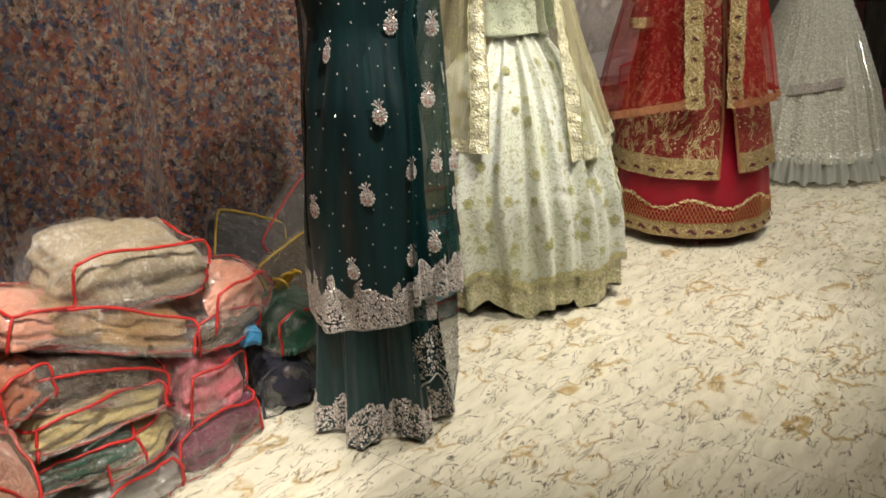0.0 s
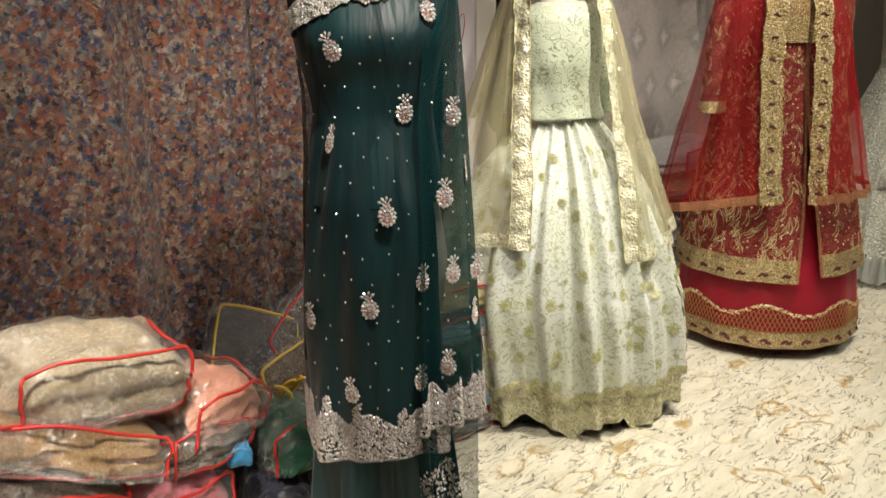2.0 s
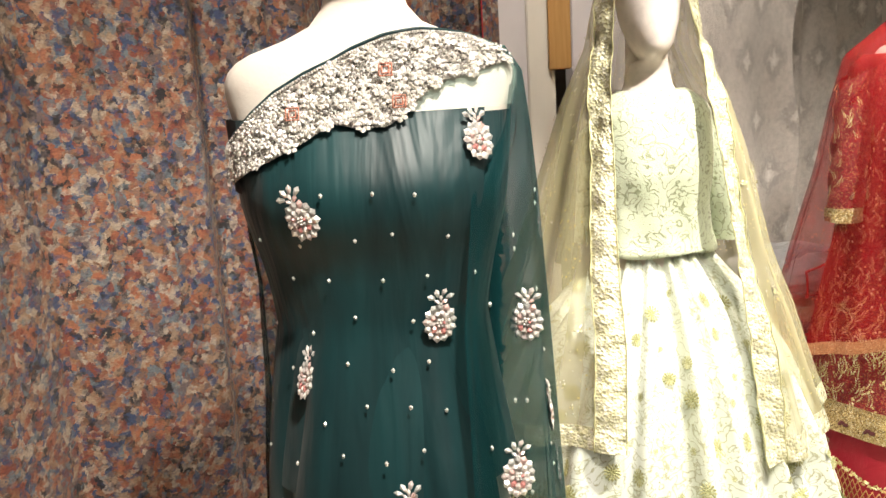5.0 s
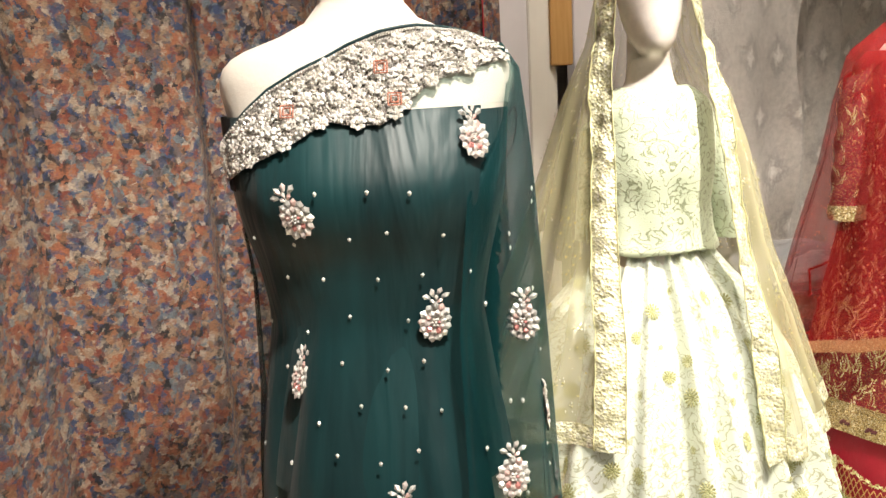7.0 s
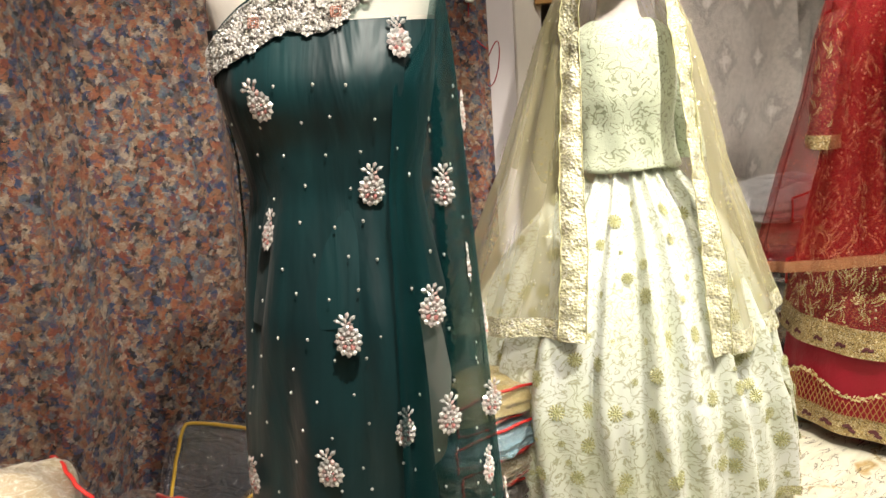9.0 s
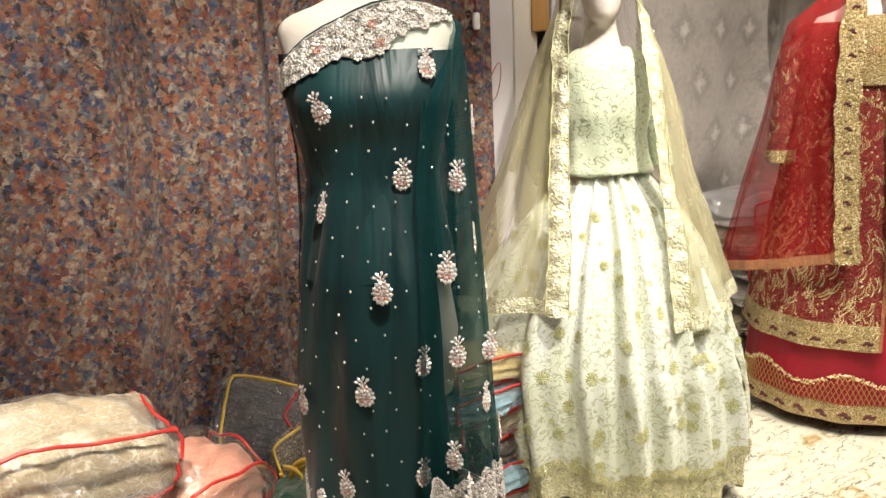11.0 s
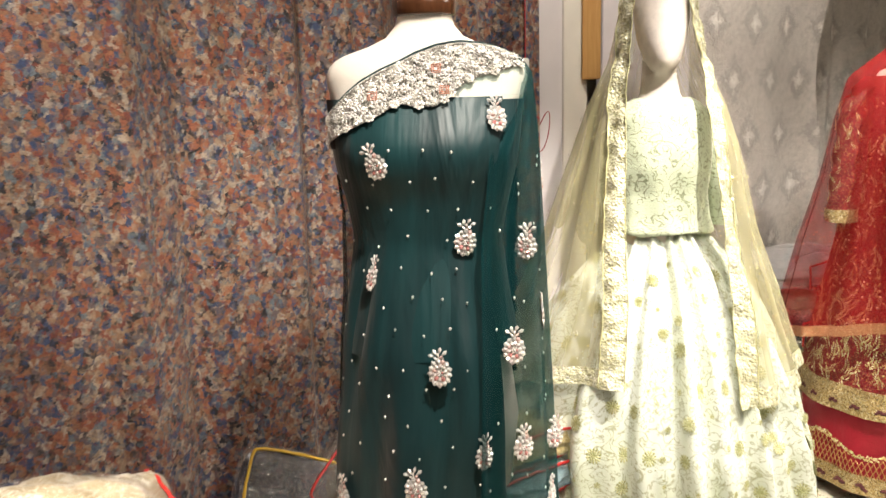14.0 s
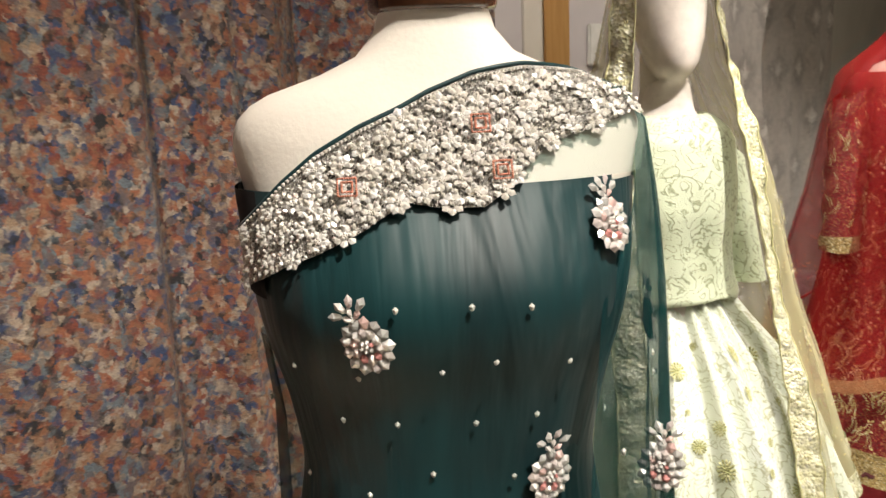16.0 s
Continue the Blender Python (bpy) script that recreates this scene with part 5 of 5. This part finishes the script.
def bag(center, size, turn, mat, label, seed, pipe=RED_PIPE, soft=0.026, name="bagged_garment", crumple=1.0, seams=(0, 2)):
    root = thing(name, label, "bagged garment", "heap of bagged garments")
    root.matrix_world = (Matrix.Translation(center) @ turn) if isinstance(turn, Matrix) else pose(*center, *turn)
    root.empty_display_size = 0.05
    half = Vector(size) / 2
    off = Vector((seed * 3.1, seed * 1.7, seed * 0.9))
    thin = min(1.0, size[2] / 0.12)

    def settle(p):
        """The slack that cover and cloth share: drooping ends and a twist."""
        x, y = p.x / half.x, p.y / half.y
        droop = crumple * half.z * (-0.5 * abs(x) ** 3 * (0.7 + 0.8 * noise.noise(Vector((seed, x, y)))) - 0.25 * max(0.0, -y) ** 3 + 0.35 * noise.noise(Vector((seed * 2.3, x * 1.3, y * 1.3))))
        k = 0.12 * crumple * math.sin(seed * 1.9)
        return Vector((p.x + k * p.y, p.y - 0.5 * k * p.x, p.z + (droop if p.z > -half.z * 0.6 else 0.0)))

    def rounded(c, power):
        n = (abs(c.x) ** power + abs(c.y) ** power + abs(c.z) ** power) ** (1 / power)
        return Vector((c.x * half.x, c.y * half.y, c.z * half.z)) / n

    def cloth_pt(c):
        p = rounded(c, 4.2) * 0.965
        q = p * 8 + off
        layer = math.sin(c.z * 9 + 1.6 * noise.noise(q * .7)) * (1 - abs(c.z)) * 0.035
        d = noise.noise(q * .8) * soft * 1.3 + ridge(Vector((q.x * .7, q.y * 1.9, q.z)) + off) * soft * .75 + ridge(q * 2.6) * soft * .3
        p = Vector((p.x * (1 + layer), p.y * (1 + layer), p.z))
        return settle(p + p.normalized() * (d - soft * .4) * thin)

    def film_pt(c):
        p = rounded(c, 5.5)
        q = p * 8 + off * 1.3
        d = noise.noise(q * .6) * soft * 1.1 + ridge(Vector((q.x * 1.1, q.y * 1.6, q.z * 1.4)) + q.yzx * .4) * soft * .55 + ridge(q * 2.9 + off) * soft * .28
        return settle(p + p.normalized() * d * thin) * 1.01

    verts, faces = CUBE
    pts = [cloth_pt(c) for c in verts]
    add_mesh("folded_cloth", pts, faces, mat, root, uvs=[(p.x + p.z * .3, p.y + p.z) for p in pts])
    add_mesh("plastic_cover", [film_pt(c) for c in verts], faces, PLASTIC, root, "clear creased plastic cover", smooth=True)
    for seam in [(SEAM_FRONT, SEAM_TOP, SEAM_END, SEAM_LOW)[k] for k in seams]:
        pts = []
        for a, b in zip(seam, seam[1:]):
            a, b = Vector(a), Vector(b)
            pts += [film_pt(a.lerp(b, i / 20)) * 1.012 for i in range(20)]
        pts.append(film_pt(Vector(seam[-1])) * 1.012)
        bm = bmesh.new()
        tube(bm, pts, 0.0042, 6)
        part("piping", bm, pipe, root, "coloured vinyl piping")
    return root


BEIGE = make_brocade("beige_brocade", (0.36, 0.29, 0.18), (0.25, 0.20, 0.12), (0.62, 0.58, 0.48), 13, 0.32, rough=0.28)
PEACH = cloth("peach_silk", (0.78, 0.38, 0.26), (0.66, 0.29, 0.19), 0.45).m
GOLDC = make_glitter("gold_tissue", (0.52, 0.30, 0.11), (0.66, 0.42, 0.18), (0.9, 0.75, 0.42), 500, 0.3, 0.45)
BROWN = make_glitter("brown_sequin", (0.07, 0.045, 0.03), (0.13, 0.09, 0.06), (0.45, 0.38, 0.28), 420, 0.3, 0.4)
PINK = cloth("rose_silk", (0.68, 0.20, 0.24), (0.55, 0.11, 0.15), 0.4).m
PURPLE = cloth("plum_silk", (0.24, 0.035, 0.09), (0.13, 0.02, 0.06), 0.4).m
DKGREEN = cloth("bottle_green_silk", (0.02, 0.11, 0.06), (0.012, 0.06, 0.035), 0.4).m
GREYS = cloth("silver_grey_silk", (0.52, 0.50, 0.47), (0.22, 0.22, 0.24), 0.35).m
NAVY = cloth("navy_cloth", (0.012, 0.015, 0.035), (0.008, 0.01, 0.025), 0.7).m
OLIVE = cloth("olive_gold_silk", (0.62, 0.52, 0.24), (0.44, 0.34, 0.12), 0.4).m
TEAL = cloth("sky_blue_cloth", (0.02, 0.28, 0.55), (0.02, 0.22, 0.45), 0.5).m
DKBROWN = cloth("dark_brown_cloth", (0.035, 0.025, 0.018), (0.025, 0.018, 0.012), 0.6).m
PALEBLUE = cloth("pale_blue_cloth", (0.25, 0.40, 0.48), (0.2, 0.33, 0.4), 0.5).m
ORANGE = cloth("orange_silk", (0.55, 0.17, 0.07), (0.45, 0.13, 0.05), 0.45).m
BAGS = [
    ((-0.75, 2.385, 0.08), (.32, .28, .15), (0, 0, 59), PURPLE, "plum garment folded in a red-piped plastic bag"),
    ((-0.92, 2.10, 0.07), (.36, .30, .13), (0, 0, 56), GREYS, "silver grey garment in a creased plastic bag"),
    ((-0.91, 2.15, 0.17), (.34, .28, .10), (0, 4, 62), OLIVE, "olive garment in a crumpled plastic bag"),
    ((-0.98, 2.02, 0.23), (.36, .28, .09), (0, 2, 58), DKGREEN, "bottle green garment in a plastic bag"),
    ((-0.77, 2.39, 0.24), (.26, .28, .17), (4, 8, 62), PINK, "rose pink garment in a crumpled plastic bag"),
    ((-0.95, 2.08, 0.31), (.40, .28, .10), (0, 8, 57), OLIVE, "olive gold garment in a red-piped bag"),
    ((-0.94, 2.11, 0.40), (.44, .26, .11), (0, 20, 59), BROWN, "dark sequinned garment in a red-piped bag"),
    ((-1.02, 1.91, 0.47), (.14, .20, .11), (0, 0, 59), ORANGE, "rolled orange garment in clear plastic"),
    ((-0.72, 2.47, 0.37), (.26, .24, .10), (0, 6, 66), BROWN, "dark sequinned garment in clear plastic"),
    ((-0.69, 2.53, 0.45), (.28, .24, .14), (0, 8, 62), PEACH, "peach silk garment in a red-piped plastic bag"),
    ((-0.90, 2.18, 0.50), (.50, .25, .13), (0, 22, 57), GOLDC, "peach and gold garment in a red-piped bag"),
    ((-1.00, 2.06, 0.58), (.26, .22, .10), (0, 18, 57), PEACH, "peach garment folded in a red-piped bag"),
    ((-0.855, 2.29, 0.63), (.42, .27, .18), (0, 9, 48), BEIGE, "beige satin garment in clear red-piped plastic"),
    ((-1.10, 2.28, 0.26), (.46, .24, .52), (0, 0, 57), DKBROWN, "dark bundled garments at the back of the heap"),
    ((-0.82, 2.66, 0.19), (.40, .24, .38), (0, 0, 57), DKBROWN, "dark bundled garments by the speckled curtain"),
    ((-0.50, 2.68, 0.27), (.22, .20, .15), (0, 0, 50), DKGREEN, "bottle green garment in a red-piped bag"),
    ((-0.50, 2.80, 0.10), (.34, .26, .20), (0, 0, 50), DKBROWN, "dark garment bundle low by the curtain"),
    ((-1.03, 1.63, 0.24), (.30, .26, .50), (0, 6, 50), PEACH, "peach silk garment bundle standing before the heap"),
]
for i, (c, s, turn, mat, label) in enumerate(BAGS):
    turn = (turn[0] + 7 * math.sin(i * 2.3), turn[1], turn[2] + 9 * math.sin(i * 3.7))
    bag(c, s, turn, mat, label, i + 1, soft=0.027 if s[2] < .3 else 0.04, seams=((0, 2), (0,), (0, 1))[i % 3])
LEAN = pose(0, 0, 0, 0, 0, 53) @ pose(0, 0, 0, 68)
bag((-0.66, 2.86, 0.44), (.30, .26, .06), LEAN @ pose(0, 0, 0, 0, 0, -26), NAVY, "dark garment in a yellow-piped bag leaning on the curtain", 31, YELLOW_PIPE, soft=.010, crumple=0, seams=(1, 3))
bag((-0.47, 3.08, 0.40), (.42, .40, .06), LEAN @ pose(0, 0, 0, 0, 0, 32), DKBROWN, "dark brown garment in a red-piped bag leaning on the curtain", 32, RED_PIPE, soft=.010, crumple=0, seams=(1, 3))
bag((-0.50, 2.92, 0.30), (.34, .30, .05), LEAN @ pose(0, 0, 0, 0, 0, 12), BROWN, "brown garment in a yellow-piped bag leaning on the curtain", 34, YELLOW_PIPE, soft=.010, crumple=0, seams=(1, 3))
bag((-0.55, 2.64, 0.09), (.18, .22, .18), (0, 0, 30), NAVY, "crumpled navy cloth on the floor", 33, NAVY, name="bundled_cloth")
bag((-0.585, 2.48, 0.31), (.05, .055, .045), (0, 0, 30), TEAL, "small bright blue cloth knot in the heap", 35, TEAL, name="bundled_cloth")
# knotted yellow ribbon
bm = bmesh.new()
for k in range(3):
    tube(bm, [Vector((-0.545 + .03 * math.sin(6.28 * (t + k / 3)) + .05 * t, 2.70 + .05 * t + .02 * k, 0.365 + .03 * math.cos(6.28 * t + k))) for t in [i / 16 for i in range(17)]], .006, 6)
tagged(part("ribbon", bm, YELLOW_PIPE, None), "knotted yellow ribbon on a dark bag", "ribbon")

# packed stacks against the wall
for k, (mat, z) in enumerate(((GREYS, .05), (PALEBLUE, .14), (DKBROWN, .23), (BEIGE, .32), (PALEBLUE, .41), (OLIVE, .50))):
    bag((-.13 + .01 * math.sin(k * 2), 3.24, z), (.30, .24, .088), (0, 0, 52 + 4 * math.sin(k)), mat, "garment pack in the stack against the wall", 50 + k, seams=(0,))
for k, z in enumerate((.06, .18, .30, .42, .54, .66, .76)):
    bag((0.88, 4.62, z), (.50, .36, .11), (0, 0, 52 + 3 * math.sin(k * 3)), (GREYS, DKBROWN, BEIGE)[k % 3] if k < 6 else cloth("white_pack", (0.6, 0.6, 0.62), None, 0.3).m, "garment pack in the stack by the damask curtain", 70 + k, seams=(0,))

# ---- wall end with timber post, switch and wire ----
bm = bmesh.new()
box(bm, (0, 0, 0), (0.115, 0.03, 2.7), None, 0.002)
ob = part("pillar_board", bm, LILAC_WALL, None)
ob.matrix_world = pose(-0.104, 3.585, 0, 0, 0, 47)
tagged(ob, "lilac white board at the end of the speckled cloth", "board", kind="structure")
bm = bmesh.new()
box(bm, (0, 0, 0), (0.12, 0.03, 2.7), None, 0.002)
ob = part("pillar_board", bm, WHITE_WALL, None)
ob.matrix_world = pose(-0.022, 3.672, 0, 0, 0, 56)
tagged(ob, "off-white painted board beside the timber post", "board", kind="structure")
bm = bmesh.new()
box(bm, (0, 0, 1.505), (0.058, 0.035, 2.7), None, 0.003)
ob = part("timber_post", bm, PINE, None)
ob.matrix_world = pose(0.030, 3.735, 0, 0, 0, 5)
tagged(ob, "varnished pine batten fixed to the wall end", "batten", kind="structure")
bm = bmesh.new()
box(bm, (0, 0, 0), (0.40, 0.03, 2.7), None, 0.002)
ob = part("pillar_board", bm, LILAC_WALL, None)
ob.matrix_world = pose(0.092, 3.795, 0, 0, 0, 44)
tagged(ob, "lilac white panel behind the veiled mannequin", "board", kind="structure")

# second layer of the switch, wire and sockets
bm = bmesh.new()
box(bm, (-0.011, -0.008, -0.026), (0.011, 0.008, 0.026), None, 0.003)
sw = tagged(part("switch", bm, WHITE_PLASTIC, None), "small white inline switch hanging on a red wire", "switch")
sw.matrix_world = pose(-0.126, 3.53, 1.542, 0, 0, 40)
bm = bmesh.new()
tube(bm, [Vector((-.092 - .034 * math.sin(min(1, t * 2.2) * 1.57) * (1 if t < .5 else 1), 3.535, 2.6 - 1.06 * t * 1.0)) for t in [i / 20 for i in range(21)]], .0022, 6)
tube(bm, [Vector((-.126 - .012 * math.sin(3.14 * t) + .04 * t * t, 3.535 + .02 * t, 1.542 - .18 * t + (.09 * (t - .7) if t > .7 else 0))) for t in [i / 20 for i in range(21)]], .0022, 6)
tagged(part("wire", bm, RED_WIRE, None), "thin red flex hanging beside the speckled cloth", "wire")
bm = bmesh.new()
tube(bm, [Vector((-.086 + .03 * math.sin(t * 4), 3.56 + .02 * t, 1.37 + .05 * math.sin(t * 6) - .04 * t)) for t in [i / 16 for i in range(17)]], .0016, 5)
tagged(part("wire", bm, RED_WIRE, None), "loose red wire end curling by the board", "wire")
bm = bmesh.new()
box(bm, (-0.03, -0.006, -0.05), (0.03, 0.006, 0.05), None, 0.004)
sk = tagged(part("socket_plate", bm, WHITE_PLASTIC, None), "white socket plate on the lilac board", "socket")
sk.matrix_world = pose(0.165, 3.858, 1.60, 0, 0, 44)

# ---- far counter with dark garments ----
counter = thing("counter", "low dark wooden counter with garments hanging on its front", "counter")
bm = bmesh.new()
box(bm, (2.75, 6.75, 0), (4.6, 7.3, 0.88), None, 0.01)
part("body", bm, DARK_WOOD, counter)
bm = bmesh.new()
box(bm, (2.72, 6.70, 0.881), (4.63, 7.33, 0.91), None, 0.006)
part("top", bm, DARK_WOOD, counter)
MAROON_CLOTH = cloth("maroon_cloth", (0.10, 0.012, 0.012), (0.05, 0.01, 0.01), 0.6).m
REDC = cloth("deep_red_cloth", (0.24, 0.008, 0.012), (0.16, 0.006, 0.01), 0.6).m
for k in range(6):
    def hang(u, v, k=k):
        return Vector((2.78 + .3 * k + .29 * u, 6.70 - .03 - .02 * math.sin(u * 14 + k), 0.20 + 0.66 * v))
    tagged(sheet("hanging_garment", 20, 10, hang, (MAROON_CLOTH, DKBROWN, BROWN)[k % 3], thick=.004), "dark embroidered garment hanging on the counter front", "garment", "garments on the counter")
for k in range(4):
    bag((2.95 + .42 * k, 6.52, 0.12), (.40, .30, .24), (0, 0, 8 * k), REDC, "deep red bundled garment on the floor by the counter", 90 + k)
bag((3.0, 6.95, 0.97), (.40, .30, .12), (0, 0, 10), GOLDC, "gold folded garment on the counter", 97)
bag((3.6, 6.95, 0.97), (.40, .30, .12), (0, 0, -6), OLIVE, "olive folded garment on the counter", 98)

# ---- downlight rings, one over every spot, the two added washes too ----
bm = bmesh.new()
prof = [(.052, 0.0), (.055, -.006), (.040, -.012), (.036, -.004)]
rings = [[bm.verts.new((r * math.cos(6.2832 * k / 24), r * math.sin(6.2832 * k / 24), z)) for k in range(24)] for r, z in prof]
for a, b in zip(rings, rings[1:]):
    for k in range(24):
        bm.faces.new((a[k], a[(k + 1) % 24], b[(k + 1) % 24], b[k]))
ringmesh = part("downlight", bm, WHITE_PLASTIC, None)
tagged(ringmesh, "white round ring over each ceiling spot, added ones included", "downlight", "ceiling downlights")
ringmesh.matrix_world = pose(SPOTS[0][0][0], SPOTS[0][0][1], CEIL)
for (lx, ly), aim, watts, cone in SPOTS[1:]:
    copy_thing(ringmesh, pose(lx, ly, CEIL))

# ---- floor tiles ----
TILE = 0.61
bm = bmesh.new()
box(bm, (-TILE / 2 + .0005, -TILE / 2 + .0005, -.006), (TILE / 2 - .0005, TILE / 2 - .0005, 0))
bmesh.ops.bevel(bm, geom=[e for e in bm.edges if all(v.co.z > -.001 for v in e.verts)], offset=.0008, segments=1, affect="EDGES")
tile_mesh = bpy.data.meshes.new("tile")
bm.to_mesh(tile_mesh)
bm.free()
tile_mesh.materials.append(FLOOR)
for i in range(-6, 14):
    for j in range(-4, 12):
        p = U * (TILE * (i + .3)) + N * (-0.675 + TILE * j - TILE * 0.5)
        if not (-2.4 < p.x < 4.6 and -1.6 < p.y < 8.6):
            continue
        t = new("tile", tile_mesh)
        t.parent = floor_ob
        t.matrix_world = pose(p.x, p.y, 0, 0, 0, math.degrees(math.atan2(U.y, U.x)))
